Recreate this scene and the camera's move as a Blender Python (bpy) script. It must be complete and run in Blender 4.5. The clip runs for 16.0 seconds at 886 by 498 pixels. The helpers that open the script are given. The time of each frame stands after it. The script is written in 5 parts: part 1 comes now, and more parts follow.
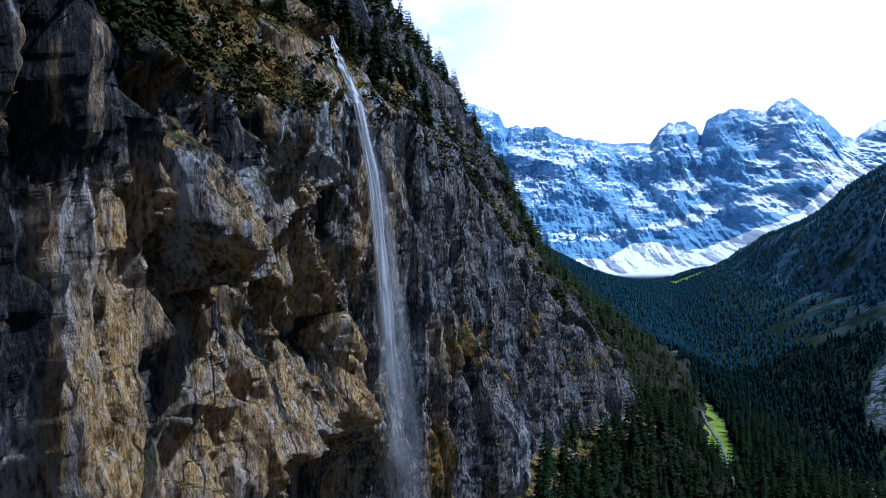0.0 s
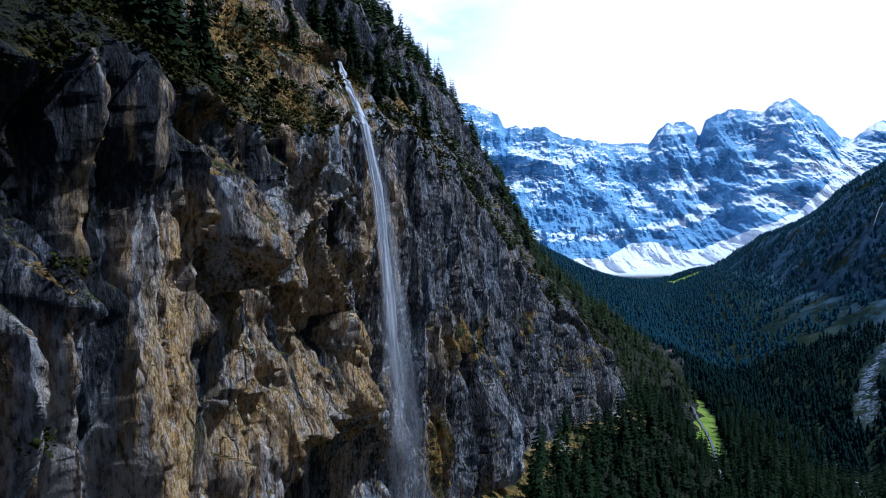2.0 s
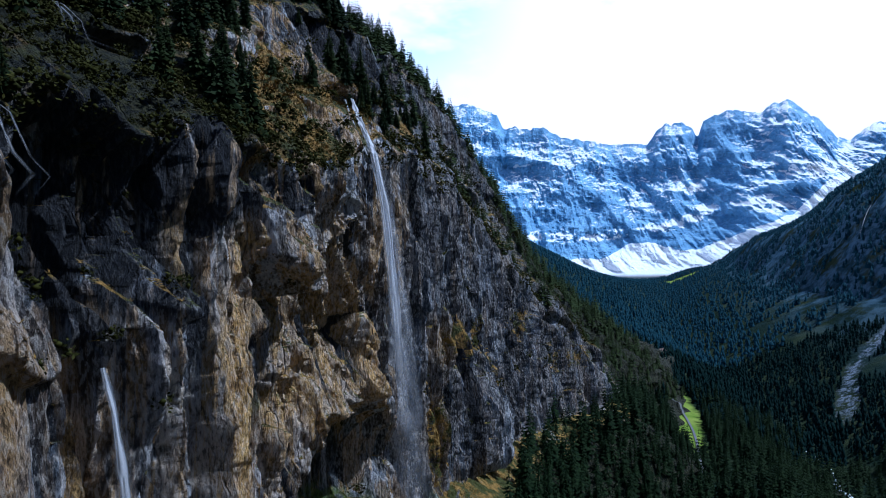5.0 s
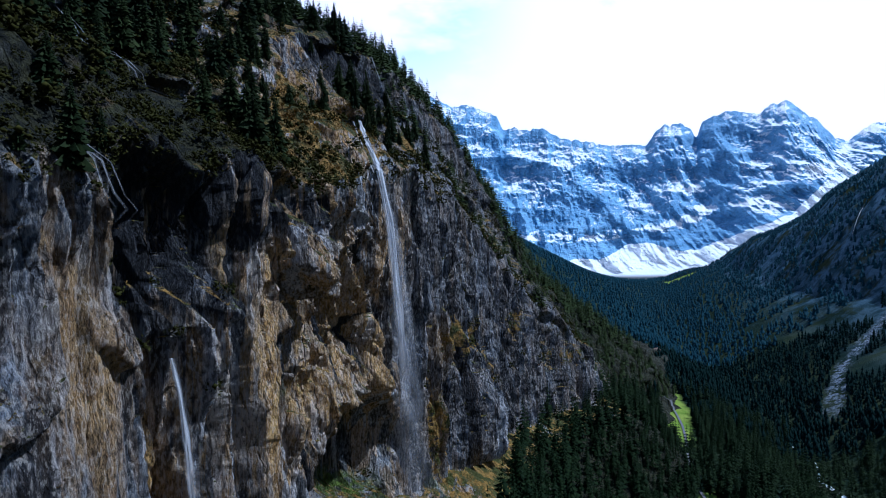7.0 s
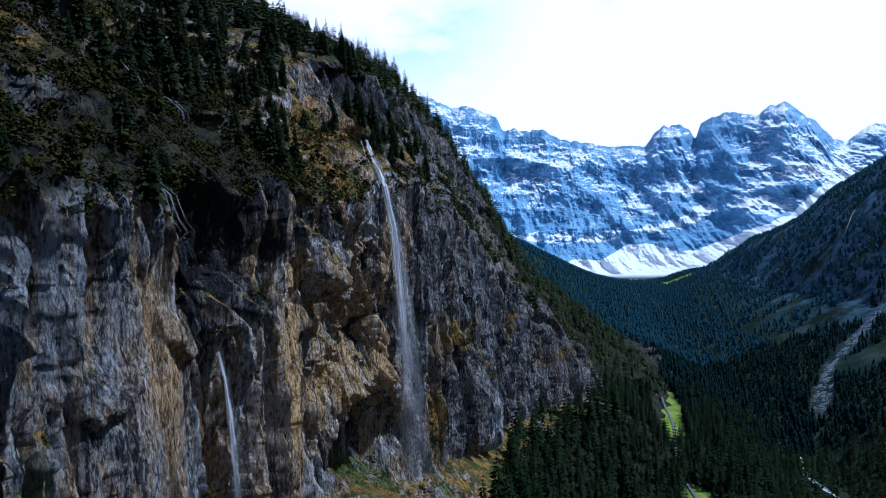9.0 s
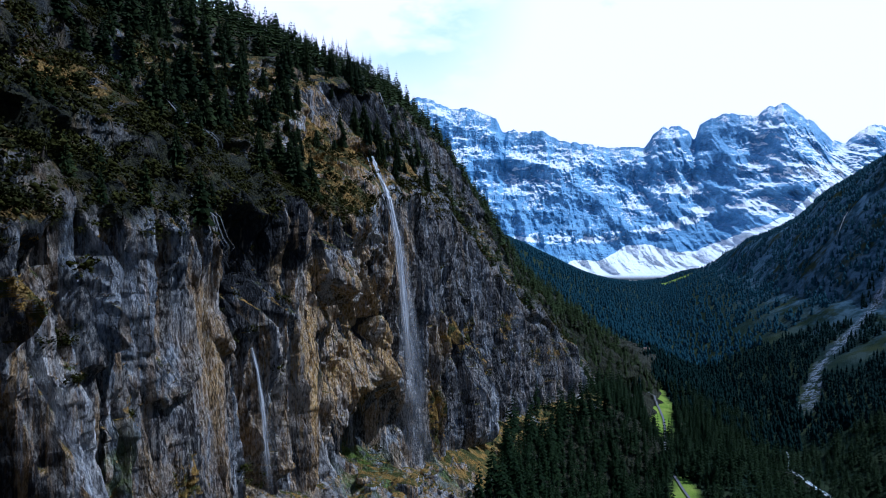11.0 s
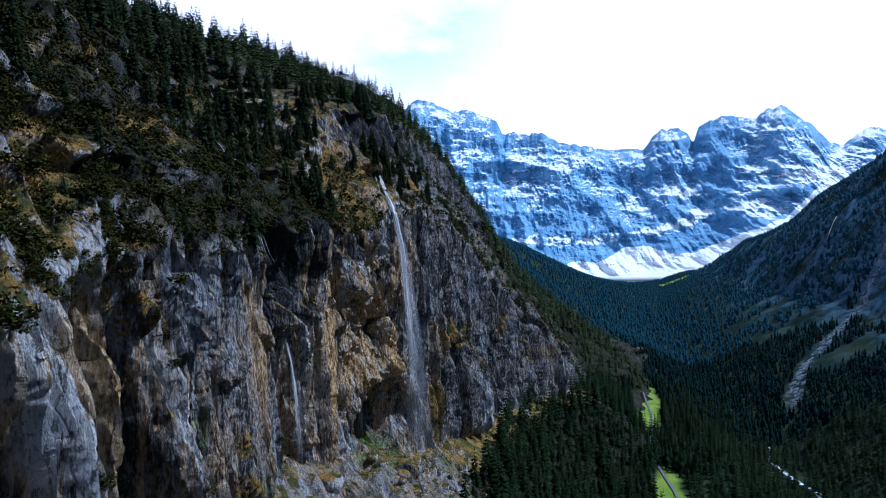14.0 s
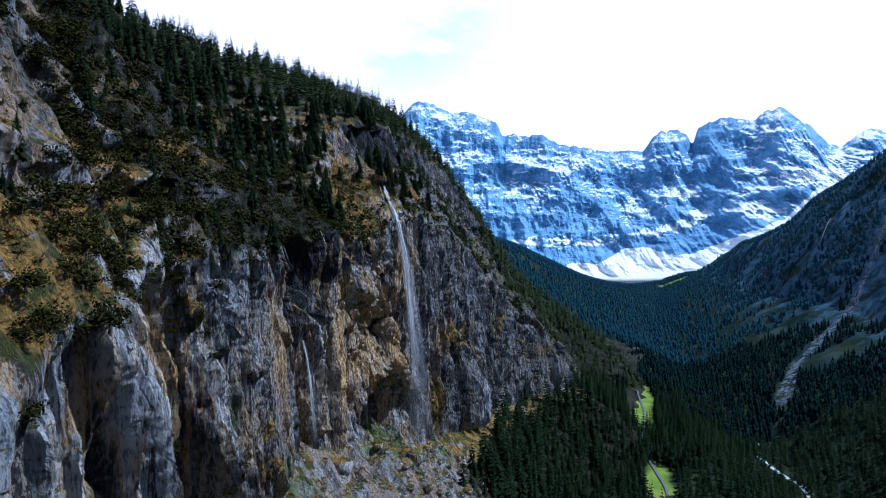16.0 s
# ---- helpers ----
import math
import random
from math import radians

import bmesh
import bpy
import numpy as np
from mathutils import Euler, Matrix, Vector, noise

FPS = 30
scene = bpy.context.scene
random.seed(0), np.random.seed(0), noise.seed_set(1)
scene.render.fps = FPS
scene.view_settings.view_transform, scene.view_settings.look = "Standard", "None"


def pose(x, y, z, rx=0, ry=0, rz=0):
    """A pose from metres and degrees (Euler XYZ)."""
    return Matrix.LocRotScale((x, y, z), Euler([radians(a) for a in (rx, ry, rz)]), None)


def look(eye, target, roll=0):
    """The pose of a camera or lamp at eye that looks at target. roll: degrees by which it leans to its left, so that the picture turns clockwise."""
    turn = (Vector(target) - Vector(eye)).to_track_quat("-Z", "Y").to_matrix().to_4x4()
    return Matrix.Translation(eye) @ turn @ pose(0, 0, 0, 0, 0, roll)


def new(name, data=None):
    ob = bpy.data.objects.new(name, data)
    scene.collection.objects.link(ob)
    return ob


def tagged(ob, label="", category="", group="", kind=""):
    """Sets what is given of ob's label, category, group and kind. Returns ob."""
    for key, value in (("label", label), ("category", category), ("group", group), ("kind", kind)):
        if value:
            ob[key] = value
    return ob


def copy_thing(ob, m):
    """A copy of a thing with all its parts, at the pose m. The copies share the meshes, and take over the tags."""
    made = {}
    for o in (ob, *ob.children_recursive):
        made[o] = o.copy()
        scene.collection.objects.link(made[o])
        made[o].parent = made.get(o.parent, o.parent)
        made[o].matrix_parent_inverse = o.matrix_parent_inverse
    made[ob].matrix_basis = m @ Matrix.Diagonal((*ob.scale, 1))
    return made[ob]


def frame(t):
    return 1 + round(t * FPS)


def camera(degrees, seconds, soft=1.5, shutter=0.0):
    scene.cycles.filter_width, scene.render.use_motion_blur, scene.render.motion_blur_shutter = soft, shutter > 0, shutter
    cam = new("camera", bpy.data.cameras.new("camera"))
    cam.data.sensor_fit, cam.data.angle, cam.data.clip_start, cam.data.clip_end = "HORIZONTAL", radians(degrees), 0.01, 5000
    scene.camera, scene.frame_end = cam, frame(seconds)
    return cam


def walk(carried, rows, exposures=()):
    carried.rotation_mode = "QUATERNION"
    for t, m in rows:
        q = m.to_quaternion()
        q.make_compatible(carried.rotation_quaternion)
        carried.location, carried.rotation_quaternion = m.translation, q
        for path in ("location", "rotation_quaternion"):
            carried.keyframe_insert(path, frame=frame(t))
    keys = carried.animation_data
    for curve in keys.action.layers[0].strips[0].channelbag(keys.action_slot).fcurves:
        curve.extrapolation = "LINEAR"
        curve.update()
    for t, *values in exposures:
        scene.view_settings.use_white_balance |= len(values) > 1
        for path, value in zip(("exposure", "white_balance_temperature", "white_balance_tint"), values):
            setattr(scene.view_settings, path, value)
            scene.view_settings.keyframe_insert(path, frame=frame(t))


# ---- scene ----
cam = camera(71, 16.0, soft=1.0)


# The drone backs away and climbs in one steady glide: cubic in s, which runs from 1 at the start to 0 at the end.
def drone(t):
    s = (16.0 - t) / 16.0
    p = (s, s * s, s ** 3)
    dot = lambda c: sum(a * b for a, b in zip(c, p))
    turn = math.degrees(dot((5.23, -1.08, -4.67)) / 1099.0)
    tilt = math.degrees(dot((-14.07, 10.72, -0.47)) / 1099.0)
    return pose(dot((-2.0, -0.59, 0.044)), dot((143.1, 37.3, -40.16)), 170.0 + dot((-13.37, -12.15, 9.72)), 90 + tilt, 0, -turn)


walk(cam, [(t, drone(t)) for t in range(17)], exposures=[(0, -0.10, 4500, 13), (7, -0.2, 4500, 13), (11.5, -0.28, 4500, 13), (13.5, -0.14, 4500, 13), (16, 0.0, 4500, 13)])

# ---- light ----
SUN_UP, SUN_TURN = 54.0, 80.0  # degrees above the horizon; degrees from +y towards +x
world = bpy.data.worlds.new("sky")
scene.world = world
world.use_nodes = True
wn, wl = world.node_tree.nodes, world.node_tree.links
wn.clear()
w_out = wn.new("ShaderNodeOutputWorld")
w_bg = wn.new("ShaderNodeBackground")
w_sky = wn.new("ShaderNodeTexSky")
w_sky.sky_type, w_sky.sun_disc = "NISHITA", False
w_sky.sun_elevation, w_sky.sun_rotation = radians(SUN_UP), radians(SUN_TURN)
w_sky.altitude, w_sky.dust_density = 1200, 1.0
# thin bright cloud over most of the sky, with a few blue gaps
w_co = wn.new("ShaderNodeTexCoord")
w_map = wn.new("ShaderNodeMapping")
w_map.inputs["Scale"].default_value = (2.2, 2.2, 4.5)
w_noise = wn.new("ShaderNodeTexNoise")
w_noise.inputs["Scale"].default_value = 1.7
w_noise.inputs["Detail"].default_value = 9
w_noise.inputs["Roughness"].default_value = 0.55
w_ramp = wn.new("ShaderNodeValToRGB")
w_ramp.color_ramp.elements[0].position, w_ramp.color_ramp.elements[1].position = 0.10, 0.30
w_mix = wn.new("ShaderNodeMix")
w_mix.data_type = "RGBA"
wl.new(w_co.outputs["Generated"], w_map.inputs["Vector"])
wl.new(w_map.outputs["Vector"], w_noise.inputs["Vector"])
wl.new(w_noise.outputs["Fac"], w_ramp.inputs["Fac"])
# the cover thins out overhead
w_sep = wn.new("ShaderNodeSeparateXYZ")
w_thin = wn.new("ShaderNodeMapRange")
w_thin.inputs["From Min"].default_value, w_thin.inputs["From Max"].default_value = 0.38, 0.48
w_thin.inputs["To Min"].default_value, w_thin.inputs["To Max"].default_value = 1.0, 0.0
w_mul = wn.new("ShaderNodeMath")
w_mul.operation = "MULTIPLY"
wl.new(w_co.outputs["Generated"], w_sep.inputs["Vector"])
wl.new(w_sep.outputs["Z"], w_thin.inputs["Value"])
w_low = wn.new("ShaderNodeMapRange")  # no cloud below the horizon
w_low.inputs["From Min"].default_value, w_low.inputs["From Max"].default_value = -0.06, -0.01
w_both = wn.new("ShaderNodeMath")
w_both.operation = "MULTIPLY"
wl.new(w_sep.outputs["Z"], w_low.inputs["Value"])
wl.new(w_ramp.outputs["Color"], w_both.inputs[0])
wl.new(w_low.outputs["Result"], w_both.inputs[1])
wl.new(w_both.outputs["Value"], w_mul.inputs[0])
wl.new(w_thin.outputs["Result"], w_mul.inputs[1])
wl.new(w_mul.outputs["Value"], w_mix.inputs["Factor"])
# a paler blue gap between the clouds over the valley's head
w_far = wn.new("ShaderNodeVectorMath")
w_far.operation = "DISTANCE"
w_far.inputs[1].default_value = (-0.06, 0.92, 0.38)
w_gap = wn.new("ShaderNodeMapRange")
w_gap.interpolation_type = "SMOOTHSTEP"
w_gap.inputs["From Min"].default_value, w_gap.inputs["From Max"].default_value = 0.04, 0.22
w_gap.inputs["To Min"].default_value, w_gap.inputs["To Max"].default_value = 1.0, 0.0
w_wisp = wn.new("ShaderNodeMapRange")
w_wisp.inputs["From Min"].default_value, w_wisp.inputs["From Max"].default_value = 0.55, 0.45
w_veil = wn.new("ShaderNodeMath")
w_veil.operation = "MULTIPLY"
w_haze = wn.new("ShaderNodeMix")
w_haze.data_type = "RGBA"
w_haze.inputs["A"].default_value = (18.8, 16.6, 16.2, 1)
w_haze.inputs["B"].default_value = (11.2, 13.0, 14.4, 1)
wl.new(w_co.outputs["Generated"], w_far.inputs[0])
wl.new(w_far.outputs["Value"], w_gap.inputs["Value"])
wl.new(w_noise.outputs["Fac"], w_wisp.inputs["Value"])
wl.new(w_gap.outputs["Result"], w_veil.inputs[0])
wl.new(w_wisp.outputs["Result"], w_veil.inputs[1])
wl.new(w_veil.outputs["Value"], w_haze.inputs["Factor"])
wl.new(w_haze.outputs["Result"], w_mix.inputs["B"])
wl.new(w_sky.outputs["Color"], w_mix.inputs["A"])
wl.new(w_mix.outputs["Result"], w_bg.inputs["Color"])
w_bg.inputs["Strength"].default_value = 0.08
wl.new(w_bg.outputs["Background"], w_out.inputs["Surface"])

sun_data = bpy.data.lights.new("sun", "SUN")
sun_data.energy, sun_data.angle, sun_data.color = 5.0, radians(1.0), (1.0, 0.92, 0.79)
sun = new("sun", sun_data)
SUN_WAY = Vector((math.sin(radians(SUN_TURN)) * math.cos(radians(SUN_UP)), math.cos(radians(SUN_TURN)) * math.cos(radians(SUN_UP)), math.sin(radians(SUN_UP))))
sun.matrix_world = look(SUN_WAY * 400 + Vector((0, 200, 0)), (0, 200, 0))


# ---- numbers ----
def hashed(ix, iy, iz, seed):
    n = (ix * 374761393 + iy * 668265263 + iz * 2147483647 + seed * 1274126177) & 0xFFFFFFFF
    n = ((n ^ (n >> 13)) * 1274126177) & 0xFFFFFFFF
    n = ((n ^ (n >> 16)) * 2246822519) & 0xFFFFFFFF
    return ((n ^ (n >> 15)) & 0xFFFFFF) / float(0x7FFFFF) - 1.0


def noise3(x, y, z, seed=0):
    """Smooth value noise, -1 to 1, on arrays."""
    x, y, z = np.broadcast_arrays(np.asarray(x, float), np.asarray(y, float), np.asarray(z, float))
    fx, fy, fz = np.floor(x), np.floor(y), np.floor(z)
    ix, iy, iz = (a.astype(np.int64) for a in (fx, fy, fz))
    u, v, w = (a * a * a * (a * (a * 6 - 15) + 10) for a in (x - fx, y - fy, z - fz))
    out = 0.0
    for dx in (0, 1):
        for dy in (0, 1):
            for dz in (0, 1):
                k = (u if dx else 1 - u) * (v if dy else 1 - v) * (w if dz else 1 - w)
                out = out + k * hashed(ix + dx, iy + dy, iz + dz, seed)
    return out


def fbm(x, y, z, octaves=4, seed=0, gain=0.5):
    out, amp, total = 0.0, 1.0, 0.0
    for i in range(octaves):
        out = out + amp * noise3(x * 2 ** i, y * 2 ** i, z * 2 ** i, seed + 17 * i)
        total += amp
        amp *= gain
    return out / total


def ridged(x, y, z, octaves=4, seed=0, gain=0.5):
    out, amp, total = 0.0, 1.0, 0.0
    for i in range(octaves):
        out = out + amp * (1 - 2 * np.abs(noise3(x * 2 ** i, y * 2 ** i, z * 2 ** i, seed + 23 * i)))
        total += amp
        amp *= gain
    return out / total


def smoothstep(a, b, x):
    t = np.clip((x - a) / (b - a), 0, 1)
    return t * t * (3 - 2 * t)


def curve(pairs, soft=6.0):
    """A smoothed polyline through (place, value) pairs, as a function."""
    px, pv = np.array(pairs, float).T
    def at(q):
        q = np.asarray(q, float)
        return sum(k * np.interp(q + d * soft, px, pv) for d, k in ((-1, 0.2), (-0.5, 0.2), (0, 0.2), (0.5, 0.2), (1, 0.2)))
    return at


def sheet(name, co, material, attrs=None, shade=True):
    """One mesh from a grid of places (rows, columns, 3)."""
    r, c = co.shape[:2]
    i = np.arange(r * c).reshape(r, c)
    quads = np.stack([i[:-1, :-1], i[:-1, 1:], i[1:, 1:], i[1:, :-1]], -1).reshape(-1, 4)
    me = bpy.data.meshes.new(name)
    me.vertices.add(r * c)
    me.vertices.foreach_set("co", co.reshape(-1).astype(np.float32))
    me.loops.add(quads.size)
    me.loops.foreach_set("vertex_index", quads.reshape(-1).astype(np.int32))
    me.polygons.add(len(quads))
    me.polygons.foreach_set("loop_start", (np.arange(len(quads)) * 4).astype(np.int32))
    for key, val in (attrs or {}).items():
        me.attributes.new(key, "FLOAT", "POINT").data.foreach_set("value", val.reshape(-1).astype(np.float32))
    me.update(calc_edges=True)
    me.validate()
    me.polygons.foreach_set("use_smooth", np.full(len(quads), shade))
    me.materials.append(material)
    return new(name, me)


def mesh_of(name, verts, faces, material, shade=True):
    me = bpy.data.meshes.new(name)
    me.from_pydata([tuple(v) for v in verts], [], [tuple(f) for f in faces])
    me.update()
    if shade:
        me.polygons.foreach_set("use_smooth", np.full(len(me.polygons), True))
    me.materials.append(material)
    return me


# ---- materials ----
class Nodes:
    """Short hand for one node material."""
    def __init__(self, name, rough=0.85, shine=0.1):
        self.m = bpy.data.materials.new(name)
        self.m.use_nodes = True
        self.n, self.l = self.m.node_tree.nodes, self.m.node_tree.links
        self.b = self.n["Principled BSDF"]
        self.b.inputs["Roughness"].default_value = rough
        self.b.inputs["Specular IOR Level"].default_value = shine
        self.pos = self.n.new("ShaderNodeNewGeometry").outputs["Position"]

    def put(self, sock, val):
        if isinstance(val, (int, float, tuple)):
            sock.default_value = val
        else:
            self.l.new(val, sock)

    def noise(self, scale, stretch=(1, 1, 1), detail=6, rough=0.55, distort=0.0, vec=None):
        mp = self.n.new("ShaderNodeMapping")
        mp.inputs["Scale"].default_value = tuple(scale * s for s in stretch)
        self.l.new(vec or self.pos, mp.inputs["Vector"])
        t = self.n.new("ShaderNodeTexNoise")
        t.inputs["Scale"].default_value = 1.0
        t.inputs["Detail"].default_value, t.inputs["Roughness"].default_value, t.inputs["Distortion"].default_value = detail, rough, distort
        self.l.new(mp.outputs["Vector"], t.inputs["Vector"])
        return t.outputs["Fac"]

    def ramp(self, fac, lo, hi):
        t = self.n.new("ShaderNodeMapRange")
        t.interpolation_type = "SMOOTHSTEP"
        self.put(t.inputs["Value"], fac)
        t.inputs["From Min"].default_value, t.inputs["From Max"].default_value = lo, hi
        return t.outputs["Result"]

    def mix(self, fac, a, b):
        t = self.n.new("ShaderNodeMix")
        t.data_type = "RGBA"
        self.put(t.inputs["Factor"], fac)
        for k, v in (("A", a), ("B", b)):
            self.put(t.inputs[k], v if not isinstance(v, tuple) or len(v) == 4 else (*v, 1))
        return t.outputs["Result"]

    def math(self, op, a, b=0.0):
        t = self.n.new("ShaderNodeMath")
        t.operation = op
        self.put(t.inputs[0], a)
        self.put(t.inputs[1], b)
        return t.outputs["Value"]

    def up(self):
        t = self.n.new("ShaderNodeNewGeometry")
        s = self.n.new("ShaderNodeSeparateXYZ")
        self.l.new(t.outputs["Normal"], s.inputs["Vector"])
        return s.outputs["Z"]

    def attr(self, key):
        t = self.n.new("ShaderNodeAttribute")
        t.attribute_name = key
        return t.outputs["Fac"]

    def random(self):
        return self.n.new("ShaderNodeObjectInfo").outputs["Random"]

    def island(self):
        return self.n.new("ShaderNodeNewGeometry").outputs["Random Per Island"]

    def bump(self, height, strength, distance):
        t = self.n.new("ShaderNodeBump")
        t.inputs["Strength"].default_value, t.inputs["Distance"].default_value = strength, distance
        self.l.new(height, t.inputs["Height"])
        self.l.new(t.outputs["Normal"], self.b.inputs["Normal"])

    def done(self, colour):
        self.put(self.b.inputs["Base Color"], colour if not isinstance(colour, tuple) else (*colour, 1))
        return self.m


def rock_material():
    k = Nodes("limestone", 0.75, 0.2)
    soft = k.noise(0.5, (1, 1, 0.5), 6, 0.6)
    # blue-grey rock, paler and darker by the slab
    col = k.mix(k.ramp(k.noise(0.05, (1, 1, 0.45), 6, 0.6), 0.36, 0.64), (0.16, 0.19, 0.225), (0.44, 0.48, 0.53))
    brown = k.mix(k.ramp(soft, 0.36, 0.66), (0.42, 0.235, 0.07), (0.76, 0.49, 0.18))
    col = k.mix(k.math("MULTIPLY", k.ramp(k.noise(0.085, (1, 1, 0.3), 7, 0.62, 0.5), 0.48, 0.56), 0.85), col, brown)
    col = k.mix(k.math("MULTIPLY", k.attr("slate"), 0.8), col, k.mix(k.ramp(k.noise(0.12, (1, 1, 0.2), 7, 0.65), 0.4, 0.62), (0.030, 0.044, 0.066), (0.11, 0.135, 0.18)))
    tone = k.attr("tone")
    col = k.mix(k.math("MULTIPLY", k.ramp(tone, 0.10, 0.55), k.math("SUBTRACT", 0.8, k.math("MULTIPLY", k.attr("slate"), 0.6))), col, k.mix(k.ramp(soft, 0.38, 0.62), (0.44, 0.47, 0.52), (0.74, 0.75, 0.77)))
    col = k.mix(k.math("MULTIPLY", k.ramp(tone, -0.25, -0.7), 0.75), col, (0.045, 0.05, 0.06))
    # tan strips, pale runs of lime, dark runs of algae
    strip = k.math("MULTIPLY", k.ramp(k.noise(0.17, (1, 1, 0.07), 7, 0.62, 0.3), 0.485, 0.53), k.math("SUBTRACT", 0.85, k.math("MULTIPLY", k.attr("slate"), 0.7)))
    col = k.mix(strip, col, brown)
    col = k.mix(k.math("MULTIPLY", k.ramp(k.noise(0.22, (1, 1, 0.06), 7, 0.64), 0.515, 0.565), k.math("SUBTRACT", 0.8, k.math("MULTIPLY", k.attr("slate"), 0.5))), col, (0.66, 0.69, 0.74))
    col = k.mix(k.math("MULTIPLY", k.ramp(k.noise(0.24, (1, 1, 0.05), 7, 0.64), 0.53, 0.57), 0.9), col, (0.022, 0.024, 0.030))
    col = k.mix(k.math("MULTIPLY", k.attr("pale"), k.ramp(k.noise(0.55, (1, 1, 0.09), 8, 0.7), 0.45, 0.51)), col, k.mix(k.ramp(soft, 0.38, 0.6), (0.55, 0.59, 0.66), (0.86, 0.86, 0.86)))
    col = k.mix(k.math("MULTIPLY", k.attr("ochre"), k.ramp(k.noise(0.3, (1, 1, 0.14), 7, 0.68), 0.28, 0.43)), col, k.mix(k.ramp(k.noise(0.7, (1, 1, 0.4), 6, 0.65), 0.36, 0.62), (0.50, 0.28, 0.07), (0.84, 0.54, 0.18)))
    # wet runs, with the shade of notches, clefts and cave painted in
    col = k.mix(k.math("MULTIPLY", k.ramp(k.attr("wet_shade"), 0.05, 0.5), k.ramp(k.math("ADD", k.noise(0.3, (1, 1, 0.1), 7, 0.65), k.math("MULTIPLY", k.attr("wet_shade"), 0.18)), 0.53, 0.62)), col, (0.022, 0.025, 0.032))
    # keeps the pale overlays off the wet runs and the painted shade
    lighter = k.ramp(k.attr("wet_shade"), 0.75, 0.15)
    fine = k.noise(0.95, (1, 1, 0.16), 6, 0.7)
    col = k.mix(k.math("MULTIPLY", k.ramp(fine, 0.56, 0.62), 0.45), col, k.mix(0.85, col, (0.02, 0.02, 0.022)))
    col = k.mix(k.math("MULTIPLY", k.ramp(fine, 0.46, 0.38), k.math("MULTIPLY", lighter, 0.2)), col, (0.62, 0.62, 0.63))
    # fissures
    warp = k.n.new("ShaderNodeVectorMath")
    warp.operation = "MULTIPLY_ADD"
    bend = k.n.new("ShaderNodeTexNoise")
    bend.inputs["Scale"].default_value, bend.inputs["Detail"].default_value = 0.22, 6
    k.l.new(k.pos, bend.inputs["Vector"])
    k.l.new(bend.outputs["Color"], warp.inputs[0])
    warp.inputs[1].default_value = (4.0, 4.0, 4.0)
    k.l.new(k.pos, warp.inputs[2])
    mp = k.n.new("ShaderNodeMapping")
    mp.inputs["Scale"].default_value = (0.24, 0.24, 0.03)
    k.l.new(warp.outputs["Vector"], mp.inputs["Vector"])
    cell = k.n.new("ShaderNodeTexVoronoi")
    cell.feature, cell.inputs["Scale"].default_value = "DISTANCE_TO_EDGE", 1.0
    k.l.new(mp.outputs["Vector"], cell.inputs["Vector"])
    crack = k.ramp(cell.outputs["Distance"], 0.0, 0.06)
    crack = k.math("MAXIMUM", crack, k.ramp(k.noise(0.1, (1, 1, 0.5), 4), 0.42, 0.62))
    col = k.mix(crack, k.mix(0.6, col, (0.02, 0.02, 0.022)), col)
    # grain, pits and lichen
    pit = k.ramp(k.noise(1.3, (1, 1, 0.5), 9, 0.8), 0.38, 0.52)
    col = k.mix(pit, k.mix(0.42, col, (0.018, 0.018, 0.021)), col)
    col = k.mix(k.math("MULTIPLY", k.ramp(k.noise(1.1, (1, 1, 0.5), 7, 0.75), 0.54, 0.66), k.math("MULTIPLY", lighter, 0.35)), col, k.mix(0.5, col, (0.80, 0.76, 0.70)))
    chip = k.noise(1.9, (1, 1, 0.38), 5, 0.66)
    col = k.mix(k.math("MULTIPLY", k.ramp(chip, 0.445, 0.40), 0.75), col, k.mix(0.85, col, (0.012, 0.013, 0.016)))
    col = k.mix(k.math("MULTIPLY", k.ramp(chip, 0.52, 0.56), k.math("ADD", k.math("MULTIPLY", lighter, 0.5), 0.08)), col, k.mix(0.5, col, (0.95, 0.88, 0.76)))
    col = k.mix(k.math("MULTIPLY", k.attr("rubble"), 0.45), col, (0.20, 0.195, 0.19))
    moss = k.mix(k.ramp(k.noise(0.8, (1, 1, 1), 5), 0.35, 0.65), (0.05, 0.08, 0.01), (0.18, 0.26, 0.03))
    col = k.mix(k.math("MULTIPLY", k.attr("moss"), k.ramp(k.noise(0.25, (1, 1, 1), 6), 0.36, 0.5)), col, moss)
    # turf on what is flat enough to hold it
    turf = k.mix(k.ramp(k.math("ADD", k.noise(0.24, (1, 1, 1), 6, 0.65), k.math("MULTIPLY", k.attr("tuft"), 0.06)), 0.46, 0.60), (0.09, 0.10, 0.016), (0.52, 0.31, 0.065))
    turf = k.mix(k.ramp(k.noise(1.3, (1, 1, 1), 4), 0.35, 0.7), k.mix(0.55, turf, (0.03, 0.03, 0.012)), turf)
    hold = k.math("ADD", k.up(), k.math("MULTIPLY", k.math("SUBTRACT", k.noise(0.35, (1, 1, 1), 6, 0.65), 0.5), 0.9))
    hold = k.math("ADD", hold, k.math("MULTIPLY", k.attr("tuft"), k.math("MULTIPLY", k.math("SUBTRACT", k.noise(0.3, (1, 1, 0.6), 6, 0.7), 0.06), 1.5)))
    hold = k.math("SUBTRACT", hold, k.math("MULTIPLY", k.attr("rubble"), k.math("ADD", 0.04, k.math("MULTIPLY", k.ramp(k.noise(0.16, (1, 1, 1), 5), 0.42, 0.6), 0.45))))
    col = k.mix(k.ramp(hold, 0.54, 0.68), col, turf)
